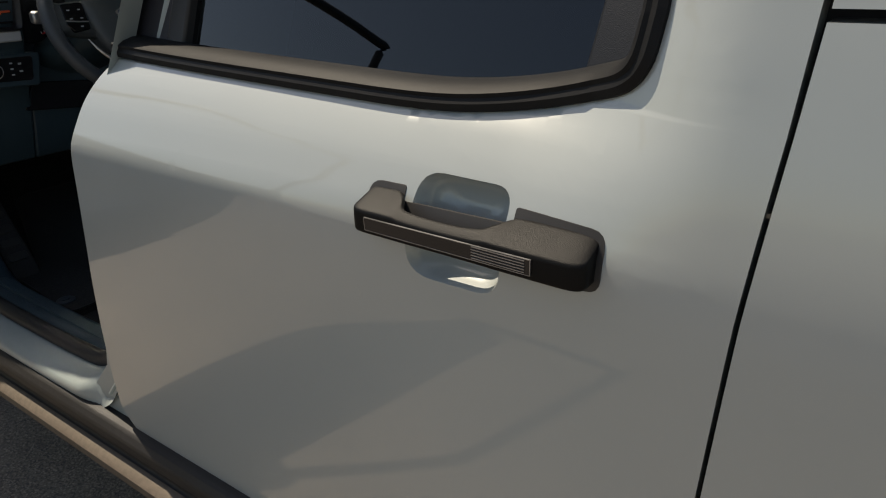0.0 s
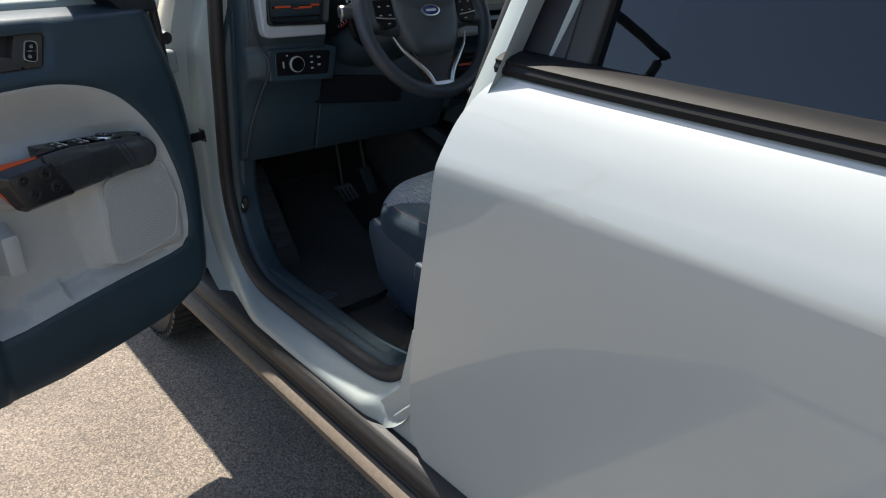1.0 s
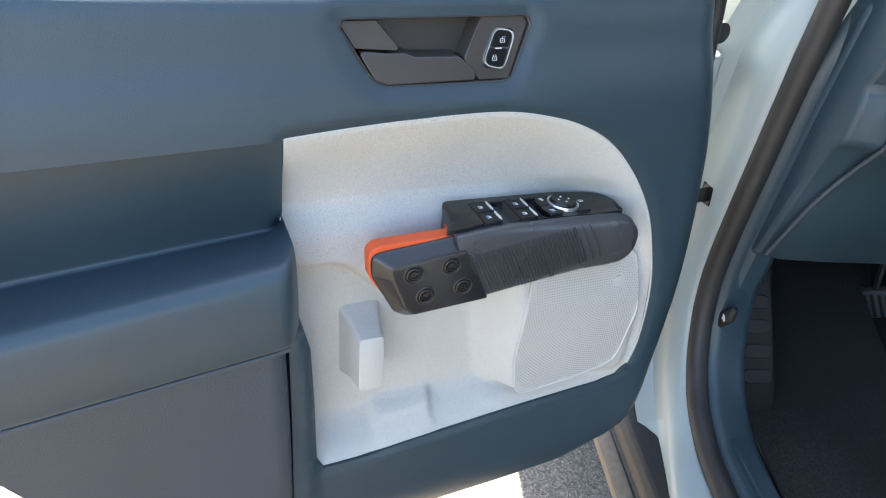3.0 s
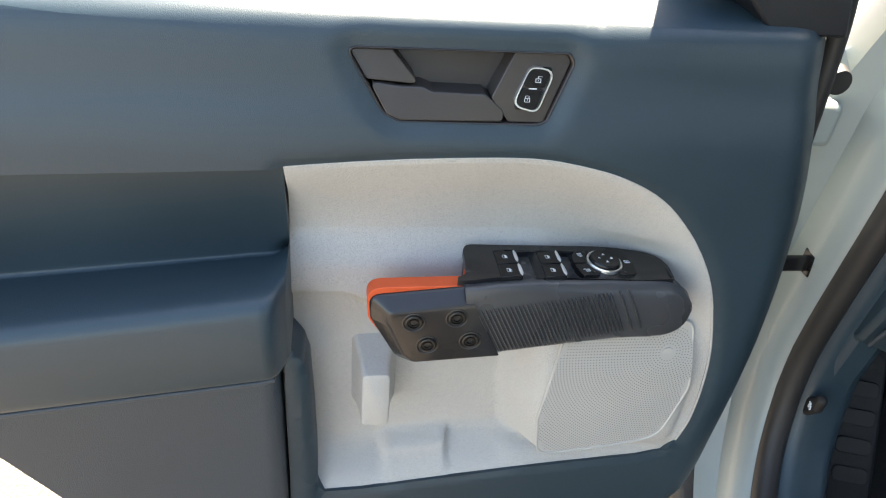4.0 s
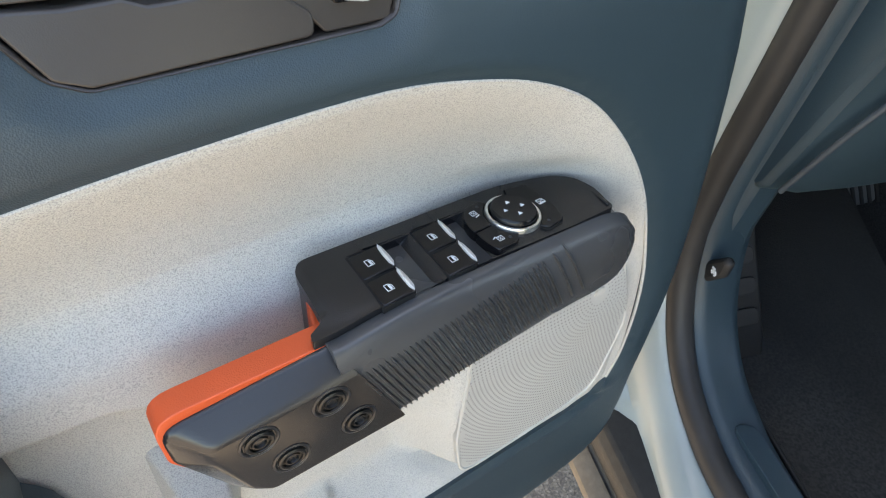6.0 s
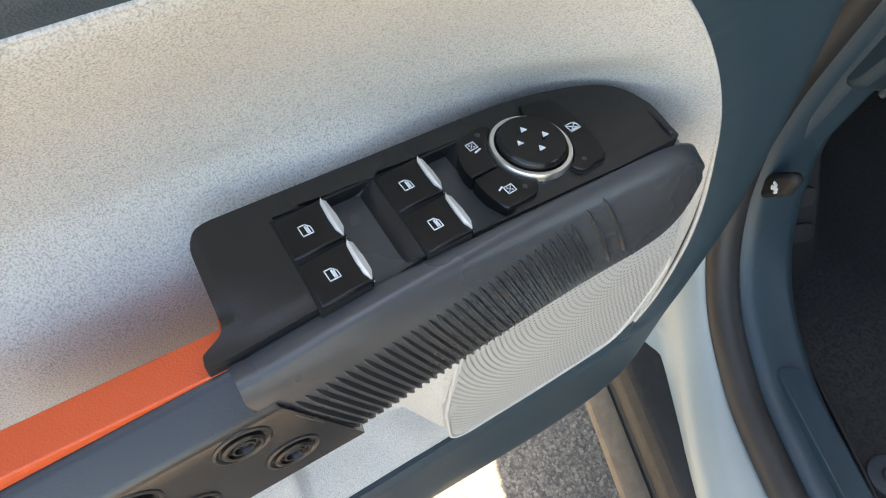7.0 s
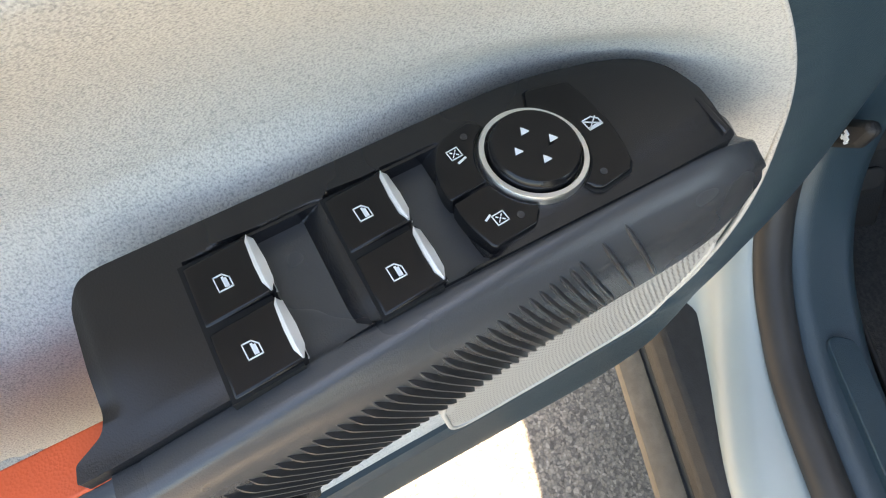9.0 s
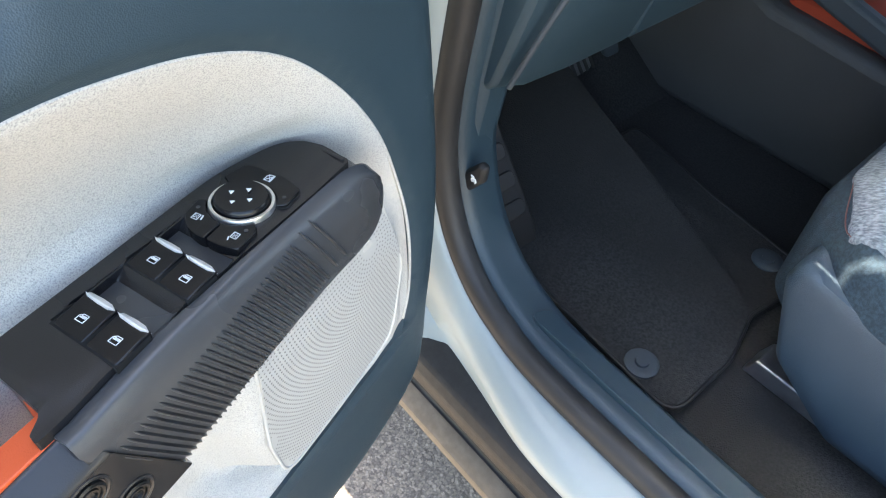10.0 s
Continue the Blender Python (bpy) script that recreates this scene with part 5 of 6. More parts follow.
# light switch panel in its navy surround
bm = bmesh.new()
prism(bm, rounded([(0.806, 0.937), (0.972, 0.928), (0.988, 1.004), (0.808, 1.010)], 0.010, 4), lambda p: (-1.6045, p[0], p[1]), lambda p: (-1.64, p[0], p[1]))
wp("light_surround", bm, NAVY, dash, "navy surround of the light switches", bevel=0.004, segs=3)
bm = bmesh.new()
prism(bm, rounded([(0.822, 0.950), (0.958, 0.942), (0.968, 0.997), (0.824, 1.002)], 0.008, 4), lambda p: (-1.6035, p[0], p[1]), lambda p: (-1.63, p[0], p[1]))
lp = wp("light_panel", bm, GLOSS_BLACK, dash, "black light switch panel", bevel=0.002)
bm = bmesh.new()
m = Matrix.Translation((-1.602, 0.876, 0.972)) @ Matrix.Rotation(radians(90), 4, "Y")
disc(bm, m, [(0.0180, -0.002), (0.0180, 0.003), (0.0174, 0.004), (0.0158, 0.004)], 36)
wp("knob_ring", bm, material("ring_metal", (0.7, 0.7, 0.7), rough=0.45, metal=0.5, vary=0.04), dash, "bright ring of the light knob", smooth=30)
bm = bmesh.new()
disc(bm, m, [(0.0158, -0.002), (0.0158, 0.005), (0.0148, 0.0065), (0.004, 0.006)], 36)
wp("light_knob", bm, SWITCH, dash, "black rotary light knob", smooth=30)
for y, z, w_, h_ in ((0.842, 0.973, 0.003, 0.014), (0.915, 0.986, 0.006, 0.003), (0.915, 0.973, 0.006, 0.003), (0.915, 0.960, 0.006, 0.003), (0.934, 0.983, 0.007, 0.004), (0.934, 0.966, 0.007, 0.004), (0.852, 0.993, 0.004, 0.003)):
    bm = bmesh.new()
    box(bm, (-1.603, y - w_ / 2, z - h_ / 2), (-1.6012, y + w_ / 2, z + h_ / 2))
    wp("light_mark", bm, LGREY, dash, "pale printed mark")
# piping along the lower edge
bm = bmesh.new()
tube(bm, smooth_path([(-1.60, 0.775, 1.15), (-1.600, 0.776, 1.06), (-1.608, 0.796, 1.008), (-1.603, 0.806, 0.988), (-1.608, 0.805, 0.955), (-1.640, 0.795, 0.90), (-1.664, 0.780, 0.84), (-1.698, 0.770, 0.750)], 6), 0.0032, 8)
wp("dash_piping", bm, POCKET, dash, "raised edge of the dashboard's end", smooth=80)
# side panel below and beside the dashboard
bm = bmesh.new()
KICK = [(-2.3, 0.40), (-1.72, 0.42), (-1.73, 0.50), (-1.735, 0.57), (-1.738, 0.66), (-1.715, 0.80), (-1.69, 0.95), (-1.66, 1.10), (-2.3, 1.10)]
prism(bm, KICK, lambda p: (p[0], 0.762, p[1]), lambda p: (p[0], 0.81, p[1]))
wp("kick_panel", bm, NAVY, truck, "navy side panel in the footwell", bevel=0.012)
# bonnet release
bm = bmesh.new()
prism(bm, rounded([(-1.738, 0.598), (-1.742, 0.616), (-1.714, 0.648), (-1.704, 0.646), (-1.706, 0.624), (-1.726, 0.598)], 0.006, 4), lambda p: (p[0], 0.754, p[1]), lambda p: (p[0], 0.766, p[1]))
wp("bonnet_release", bm, CLAD, truck, "black bonnet release lever with a white mark", bevel=0.005)
bm = bmesh.new()
for a, b, c, d in ((-1.690, 0.637, -1.681, 0.639), (-1.688, 0.639, -1.682, 0.6415), (-1.689, 0.635, -1.687, 0.637), (-1.684, 0.635, -1.682, 0.637), (-1.690, 0.6415, -1.685, 0.644)):
    box(bm, (a - 0.033, 0.7528, b - 0.017), (c - 0.033, 0.7543, d - 0.017))
wp("release_mark", bm, WHITE, truck, "white car symbol on the lever")
# instrument cluster and its hood
bm = bmesh.new()
prism(bm, rounded([(0.975, 1.02), (1.33, 1.02), (1.33, 1.24), (0.975, 1.24)], 0.02, 4), lambda p: (-1.655, p[0], p[1]), lambda p: (-1.72, p[0], p[1]))
wp("instrument_panel", bm, GLOSS_BLACK, dash, "dark instrument panel behind the wheel", bevel=0.004)
for cy, a0, a1 in ((1.012, -75, 60), (1.285, 100, 260)):
    bm = bmesh.new()
    for k in range(15):
        a = radians(a0 + (a1 - a0) * k / 14)
        c, s_ = math.cos(a), math.sin(a)
        p = [(-1.6535, cy + r * c - q * s_ * 0.0009, 1.090 + r * s_ + q * c * 0.0009) for r, q in ((0.047, -1), (0.053, -1), (0.053, 1), (0.047, 1))]
        bm.faces.new([bm.verts.new(v) for v in p])
    tagged(wp("gauge_marks", bm, WHITE, dash, "white gauge marks"), kind="stuff")
    bm = bmesh.new()
    tube(bm, [(-1.653, cy + 0.054 * math.cos(radians(a)), 1.090 + 0.054 * math.sin(radians(a))) for a in np.linspace(a0 + 40, a1, 16)], 0.0007, 6)
    wp("gauge_arc", bm, WHITE, dash, "white arc of the gauge", smooth=60)
bm = bmesh.new()
tube(bm, [(-1.652, 1.012 + 0.053 * math.cos(radians(a)), 1.090 + 0.053 * math.sin(radians(a))) for a in range(-75, -25, 7)], 0.0016, 6)
wp("red_line", bm, material("gauge_red", (0.55, 0.02, 0.02), rough=0.4, vary=0.05), dash, "red arc on the gauge")


def figure(text, at, height, mat, parent, turn, label):
    """A printed figure in the built-in font."""
    cu = bpy.data.curves.new("figure", "FONT")
    cu.body, cu.size, cu.extrude, cu.align_x, cu.align_y = text, height, 0.0002, "CENTER", "CENTER"
    cu.materials.append(mat)
    ob = new("figure", cu)
    ob.parent = parent
    ob.matrix_basis = parent.matrix_world.inverted() @ Matrix.Translation(at) @ turn
    ob["label"] = label
    return ob


FACING = Matrix(((0, 0, 1, 0), (1, 0, 0, 0), (0, 1, 0, 0), (0, 0, 0, 1)))
for text, a in (("5", 44), ("6", 12), ("7", -24), ("8", -58)):
    figure(text, (-1.6535, 1.012 + 0.042 * math.cos(radians(a)), 1.090 + 0.042 * math.sin(radians(a))), 0.013, WHITE, dash, FACING, "white figure on the gauge")
bm = bmesh.new()
box(bm, (-1.654, 1.10, 1.06), (-1.652, 1.215, 1.16))
wp("trip_screen", bm, POCKET, dash, "dim trip screen")
# cubby below the column
bm = bmesh.new()
prism(bm, rounded([(0.935, 0.865), (1.21, 0.835), (1.21, 0.905), (0.975, 0.93)], 0.012, 4), lambda p: (-1.652, p[0], p[1]), lambda p: (-1.66, p[0], p[1]))
wp("cubby", bm, GLOSS_BLACK, dash, "black open cubby below the column", bevel=0.003)
# steering column shroud
bm = bmesh.new()
loft(bm, [[(x, 1.12 + w * math.cos(a), z + h * math.sin(a)) for a in np.linspace(0, 2 * math.pi, 20, endpoint=False)] for x, z, w, h in ((-1.75, 0.975, 0.13, 0.06), (-1.62, 1.000, 0.11, 0.055), (-1.53, 1.03, 0.075, 0.05), (-1.48, 1.05, 0.055, 0.045))])
wp("column_shroud", bm, NAVY_SOFT, dash, "black steering column cover", smooth=60)
# screen, centre vents, climate controls
bm = bmesh.new()
prism(bm, rounded([(1.44, 1.055), (1.69, 1.055), (1.69, 1.26), (1.44, 1.26)], 0.008, 4), lambda p: (-1.600 - (p[1] - 1.05) * 0.1, p[0], p[1]), lambda p: (-1.64, p[0], p[1]))
wp("centre_screen", bm, GLOSS_BLACK, dash, "glossy black centre screen", bevel=0.003)
bm = bmesh.new()
box(bm, (-1.604, 1.455, 1.075), (-1.6015, 1.60, 1.20))
wp("screen_image", bm, material("screen_page", (0.35, 0.33, 0.26), rough=0.3, vary=0.1), dash, "pale page lit on the screen")
bm = bmesh.new()
disc(bm, Matrix.Translation((-1.592, 1.645, 1.025)) @ Matrix.Rotation(radians(90), 4, "Y"), [(0.017, -0.01), (0.017, 0.014), (0.015, 0.017), (0.004, 0.017)], 28)
wp("volume_knob", bm, SWITCH, dash, "black volume knob", smooth=30)
bm = bmesh.new()
box(bm, (-1.595, 1.45, 1.008), (-1.588, 1.62, 1.034))
wp("media_buttons", bm, GLOSS_BLACK, dash, "black row of media buttons", bevel=0.002)
for y0, y1 in ((1.385, 1.50), (1.55, 1.70)):
    bm = bmesh.new()
    prism(bm, rounded([(y0, 0.880), (y1, 0.880), (y1, 0.950), (y0, 0.950)], 0.006, 3), lambda p: (-1.632, p[0], p[1]), lambda p: (-1.66, p[0], p[1]))
    wp("centre_vent", bm, GLOSS_BLACK, dash, "black centre air vent", bevel=0.003)
    for z in (0.900, 0.915, 0.930):
        bm = bmesh.new()
        box(bm, (-1.633, y0 + 0.012, z - 0.0025), (-1.628, y1 - 0.012, z + 0.0025))
        wp("vent_slat", bm, ORANGE if z == 0.915 else GLOSS_BLACK, dash)
bm = bmesh.new()
prism(bm, rounded([(1.40, 0.815), (1.72, 0.815), (1.72, 0.868), (1.40, 0.868)], 0.01, 4), lambda p: (-1.640, p[0], p[1]), lambda p: (-1.67, p[0], p[1]))
wp("climate_panel", bm, GLOSS_BLACK, dash, "black climate control panel", bevel=0.003)
for y in (1.46, 1.665):
    bm = bmesh.new()
    disc(bm, Matrix.Translation((-1.640, y, 0.842)) @ Matrix.Rotation(radians(90), 4, "Y"), [(0.024, -0.005), (0.024, 0.010), (0.022, 0.012), (0.020, 0.010), (0.018, 0.018), (0.004, 0.018)], 32)
    wp("climate_knob", bm, CHROME, dash, "climate knob with a bright rim", smooth=30)
bm = bmesh.new()
prism(bm, rounded([(1.39, 0.745), (1.62, 0.745), (1.62, 0.800), (1.43, 0.800)], 0.008, 4), lambda p: (-1.600, p[0], p[1]), lambda p: (-1.70, p[0], p[1]))
wp("socket_panel", bm, POCKET, dash, "grey panel with a power socket", bevel=0.003)
bm = bmesh.new()
disc(bm, Matrix.Translation((-1.599, 1.525, 0.775)) @ Matrix.Rotation(radians(90), 4, "Y"), [(0.014, -0.004), (0.014, 0.003), (0.011, 0.003), (0.010, -0.003)], 24)
wp("power_socket", bm, CHROME, dash, "bright-rimmed power socket", smooth=30)
bm = bmesh.new()
box(bm, (-1.601, 1.455, 0.762), (-1.598, 1.475, 0.790))
wp("usb_port", bm, GLOSS_BLACK, dash, "black port")

# ---- steering wheel ----
SW = Matrix.Translation((-1.415, 1.108, 1.075)) @ Matrix.Rotation(radians(-22), 4, "Y")
steer = thing("steering_wheel", "black leather steering wheel with a blue oval emblem", "steering wheel", SW)
# local: x to the driver, y to the right of the car, z up in the wheel's plane
LEATHER = material("wheel_leather", (0.040, 0.046, 0.053), rough=0.42, bump=0.5, bump_scale=700, vary=0.12, vary_scale=12)
HUB = material("hub_plastic", (0.062, 0.070, 0.074), rough=0.45, bump=0.3, bump_scale=900, vary=0.1)
bm = bmesh.new()
tube(bm, [(0.0, 0.172 * math.cos(a), 0.169 * math.sin(a)) for a in np.linspace(0, 2 * math.pi, 72, endpoint=False)], 0.0165, 14, closed=True)
part("rim", bm, LEATHER, steer, "black leather rim", smooth=80)
HUB_LINE = smooth_path([(-0.088, 0.040), (-0.070, 0.052), (0.0, 0.058), (0.070, 0.052), (0.088, 0.040), (0.086, 0.0), (0.074, -0.045), (0.056, -0.074), (0.030, -0.084), (-0.030, -0.084), (-0.056, -0.074), (-0.074, -0.045), (-0.086, 0.0)], 4, closed=True)
bm = bmesh.new()
loft(bm, [[(x - 0.008 * max(0.0, p[1] - 0.03) / 0.03 * (x > 0), p[0] * k, p[1] * k) for p in HUB_LINE] for x, k in ((-0.06, 0.80), (-0.020, 1.0), (-0.004, 1.02), (0.006, 1.0), (0.013, 0.93), (0.017, 0.75), (0.018, 0.2))])
hub = part("hub", bm, HUB, steer, "grained black airbag cover", smooth=60)
oval = lambda k, x: [(x, 0.0265 * k * math.cos(a), 0.008 + 0.0125 * k * math.sin(a)) for a in np.linspace(0, 6.2832, 32, endpoint=False)]
bm = bmesh.new()
loft(bm, [oval(1, 0.010), oval(1, 0.0205), oval(0.86, 0.0212)])
emblem = part("emblem", bm, CHROME, hub, "oval emblem with a bright rim", smooth=30)
bm = bmesh.new()
loft(bm, [oval(0.84, 0.0190), oval(0.84, 0.0215)])
part("emblem_field", bm, material("blue_enamel", (0.02, 0.05, 0.16), rough=0.15, vary=0.05), hub, "dark blue oval field", smooth=30)
bm = bmesh.new()
box(bm, (0.0214, -0.014, 0.0055), (0.0219, 0.014, 0.0105))
part("emblem_bar", bm, WHITE, hub, "pale bar on the emblem")
for sy in (-1, 1):
    bm = bmesh.new()
    loft(bm, [[(x0, sy * y, z0 + h), (x0 + 0.010, sy * y, z0 + h * 0.7), (x0 + 0.010, sy * y, z0 - h * 0.7), (x0, sy * y, z0 - h), (x0 - 0.02, sy * y, z0 - h), (x0 - 0.02, sy * y, z0 + h)] for y, x0, z0, h in ((0.062, -0.006, 0.006, 0.044), (0.095, -0.006, 0.010, 0.040), (0.135, -0.004, 0.012, 0.034), (0.168, -0.002, 0.014, 0.040))])
    spoke = part("spoke", bm, HUB, steer, "black side spoke", smooth=50)
    bm = bmesh.new()
    pad_ = rounded([(sy * 0.090, 0.042), (sy * 0.140, 0.040), (sy * 0.142, -0.006), (sy * 0.128, -0.022), (sy * 0.092, -0.018)], 0.006, 4)
    prism(bm, pad_, lambda p: (-0.002, p[0], p[1]), lambda p: (0.0075, p[0], p[1]))
    part("button_pad", bm, SWITCH, spoke, "glossy black button pad", bevel=0.002)
    for y0, z0 in ((0.103, 0.026), (0.127, 0.026), (0.103, 0.007), (0.127, 0.007), (0.110, -0.011)):
        bm = bmesh.new()
        box(bm, (0.0074, sy * y0 - 0.0032, z0 - 0.0012), (0.0079, sy * y0 + 0.0032, z0 + 0.0012))
        part("button_mark", bm, LGREY, spoke)
    bm = bmesh.new()
    tube(bm, [(0.0082, sy * 0.092, -0.002), (0.0086, sy * 0.115, -0.0005), (0.0082, sy * 0.141, 0.003)], 0.0016, 8)
    part("button_line", bm, CHROME, spoke, "bright line between buttons", smooth=60)
    bm = bmesh.new()
    arm = smooth_path([(0.000, sy * 0.104, -0.038, 0.0012), (0.002, sy * 0.090, -0.066, 0.0030), (0.003, sy * 0.064, -0.095, 0.0048), (0.004, sy * 0.038, -0.124, 0.0056), (0.004, sy * 0.024, -0.152, 0.0050)], 6)
    tube(bm, [q[:3] for q in arm], [q[3] for q in arm], 10)
    part("lower_bar", bm, CHROME, steer, "bright bar of the lower spoke", smooth=60)
bm = bmesh.new()
prism(bm, rounded([(-0.030, -0.146), (0.030, -0.146), (0.027, -0.163), (-0.027, -0.163)], 0.005, 3), lambda p: (0.008, p[0], p[1]), lambda p: (-0.010, p[0], p[1]))
part("lower_spoke", bm, CHROME, steer, "bright foot of the lower spoke", bevel=0.003)
bm = bmesh.new()
prism(bm, [(-0.062, -0.07), (0.062, -0.07), (0.026, -0.152), (-0.026, -0.152)], lambda p: (0.000, p[0], p[1]), lambda p: (-0.020, p[0], p[1]))
part("lower_web", bm, GLOSS_BLACK, steer, "black web of the lower spoke", bevel=0.003)
# stalks
stalk = thing("turn_stalk", "black turn-signal stalk with a grey end beside the wheel", "control stalk", pose(-1.53, 1.05, 1.05))
bm = bmesh.new()
tube(bm, smooth_path([(-1.550, 1.030, 1.010), (-1.545, 1.006, 1.026), (-1.538, 0.990, 1.058), (-1.530, 0.980, 1.080)], 4), 0.0085, 10)
wp("arm", bm, SWITCH, stalk, smooth=60)
bm = bmesh.new()
loft(bm, [[(-1.530 + a * w, y, 1.086 + b * w) for a, b in ((-0.010, -0.013), (0.006, -0.015), (0.012, -0.006), (0.010, 0.010), (0.0, 0.014), (-0.010, 0.010))] for y, w in ((0.952, 0.72), (0.956, 1.0), (0.985, 1.1), (1.005, 0.9), (1.012, 0.6))])
wp("tip", bm, STEEL, stalk, "grey switch end of the stalk", smooth=40, bevel=0.002)
wiper = thing("wiper_stalk", "black wiper stalk beside the wheel", "control stalk", pose(-1.53, 1.2, 1.06))
bm = bmesh.new()
tube(bm, [(-1.545, 1.16, 1.05), (-1.535, 1.20, 1.080), (-1.525, 1.235, 1.105)], [0.008, 0.009, 0.010], 10)
wp("arm", bm, SWITCH, wiper, smooth=60)
bm = bmesh.new()
box(bm, (-1.534, 1.222, 1.094), (-1.512, 1.292, 1.128))
wp("tip", bm, SWITCH, wiper, "black switch end of the stalk", bevel=0.006)
for y in (1.250, 1.262, 1.274):
    bm = bmesh.new()
    box(bm, (-1.5122, y - 0.003, 1.108), (-1.5115, y + 0.003, 1.110))
    wp("mark", bm, LGREY, wiper)

# ---- floor, console, pedals, seat ----
mat_ = thing("floor_mat", "black carpet mat with a stitched edge on the cabin floor", "floor mat", pose(-1.65, 1.0, 0.40))
MAT = rounded([(-1.420, 0.822, 0.03), (-1.422, 0.945, 0.05), (-1.447, 1.030, 0.04), (-1.425, 1.160, 0.03), (-1.62, 1.188, 0.04), (-1.805, 1.232, 0.02), (-1.806, 1.138, 0.02), (-1.91, 1.155, 0.02), (-2.02, 1.21, 0.03), (-2.02, 1.00, 0.03), (-1.81, 0.932, 0.02), (-1.778, 0.922, 0.02), (-1.765, 0.850, 0.03)], 0.03, 6)
lift = lambda x: 0.425 + max(0, -1.80 - x) * 0.6
bm = bmesh.new()
prism(bm, MAT, lambda p: (p[0], p[1], lift(p[0]) - 0.02), lambda p: (p[0], p[1], lift(p[0])))
wp("carpet", bm, CARPET, mat_, "worn black carpet")
bm = bmesh.new()
tube(bm, [(p[0], p[1], lift(p[0]) - 0.001) for p in MAT], 0.0028, 6, closed=True)
wp("stitched_edge", bm, CLAD, mat_, "stitched edge", smooth=80)
for x, y in ((-1.490, 0.850), (-1.488, 1.133)):
    bm = bmesh.new()
    disc(bm, Matrix.Translation((x, y, 0.424)), [(0.022, 0.0), (0.022, 0.004), (0.019, 0.006), (0.009, 0.005), (0.008, 0.008), (0.003, 0.008)], 28)
    wp("mat_clip", bm, POCKET, mat_, "round grey mat clip", smooth=40)
bm = bmesh.new()
box(bm, (-2.1, 0.80, 0.39), (-1.0, 1.40, 0.404))
prism(bm, [(-1.84, 0.40), (-2.25, 0.66), (-2.27, 0.62), (-1.9, 0.39)], lambda p: (p[0], 0.80, p[1]), lambda p: (p[0], 1.42, p[1]))
wp("footwell_carpet", bm, CARPET, truck, "black carpet of the footwell")
rest = thing("foot_rest", "dark ribbed foot rest in the footwell", "foot rest", pose(-1.8, 0.87, 0.42))
bm = bmesh.new()
prism(bm, [(-1.722, 0.42), (-1.738, 0.452), (-1.905, 0.665), (-1.96, 0.66), (-1.86, 0.41)], lambda p: (p[0], 0.836, p[1]), lambda p: (p[0], 0.906, p[1]))
wp("pad", bm, CLAD, rest, "dark plastic pad", bevel=0.006)
for i in range(6):
    t = 0.06 + i * 0.155
    c = Vector((-1.738 - 0.167 * t, 0.871, 0.452 + 0.213 * t))
    along, nrm = Vector((-0.617, 0, 0.787)), Vector((0.787, 0, 0.617))
    oval = rounded([(-0.025, 0.0), (0.025, 0.0), (0.025, 0.024), (-0.025, 0.024)], 0.010, 4)
    bm = bmesh.new()
    prism(bm, oval, lambda p: tuple(c + Vector((0, p[0], 0)) + along * p[1] - nrm * 0.002), lambda p: tuple(c + Vector((0, p[0], 0)) + along * p[1] + nrm * 0.004))
    wp("grip", bm, RUBBER, rest, "oval rubber grip", bevel=0.0015)
pedal = thing("brake_pedal", "ribbed rubber brake pedal on a steel arm", "pedal", pose(-1.93, 1.18, 0.53))
# pad grey is lifted, painting in the light that falls on it
bm = bmesh.new()
prism(bm, rounded([(1.128, 0.553), (1.216, 0.558), (1.238, 0.508), (1.150, 0.500)], 0.008, 4), lambda p: (-1.925 - (p[1] - 0.5) * 0.3, p[0], p[1]), lambda p: (-1.945 - (p[1] - 0.5) * 0.3, p[0], p[1]))
wp("pad", bm, material("lit_rubber", (0.13, 0.13, 0.13), rough=0.6, vary=0.2), pedal, "grey rubber pad, paler as if lit", bevel=0.003)
for i in range(6):
    y = 1.140 + i * 0.0155
    bm = bmesh.new()
    prism(bm, [(y, 0.550), (y + 0.006, 0.550), (y + 0.024, 0.508), (y + 0.018, 0.508)], lambda p: (-1.922 - (p[1] - 0.5) * 0.3, p[0], p[1]), lambda p: (-1.93 - (p[1] - 0.5) * 0.3, p[0], p[1]))
    wp("pad_rib", bm, RUBBER, pedal)
bm = bmesh.new()
tube(bm, [(-1.95, 1.19, 0.54), (-1.97, 1.19, 0.66), (-2.02, 1.19, 0.82)], 0.006, 8)
wp("arm", bm, BLACK, pedal)
pedal.location.z -= 0.030
gas = thing("gas_pedal", "narrow black accelerator pedal", "pedal", pose(-1.95, 1.28, 0.53))
bm = bmesh.new()
prism(bm, rounded([(1.260, 0.565), (1.300, 0.566), (1.312, 0.480), (1.278, 0.480)], 0.006, 4), lambda p: (-1.935 - (p[1] - 0.5) * 0.3, p[0], p[1]), lambda p: (-1.95 - (p[1] - 0.5) * 0.3, p[0], p[1]))
wp("pad", bm, POCKET, gas, bevel=0.003)
bm = bmesh.new()
tube(bm, [(-1.96, 1.285, 0.55), (-1.99, 1.285, 0.66), (-2.04, 1.285, 0.82)], 0.007, 8)
wp("arm", bm, BLACK, gas)

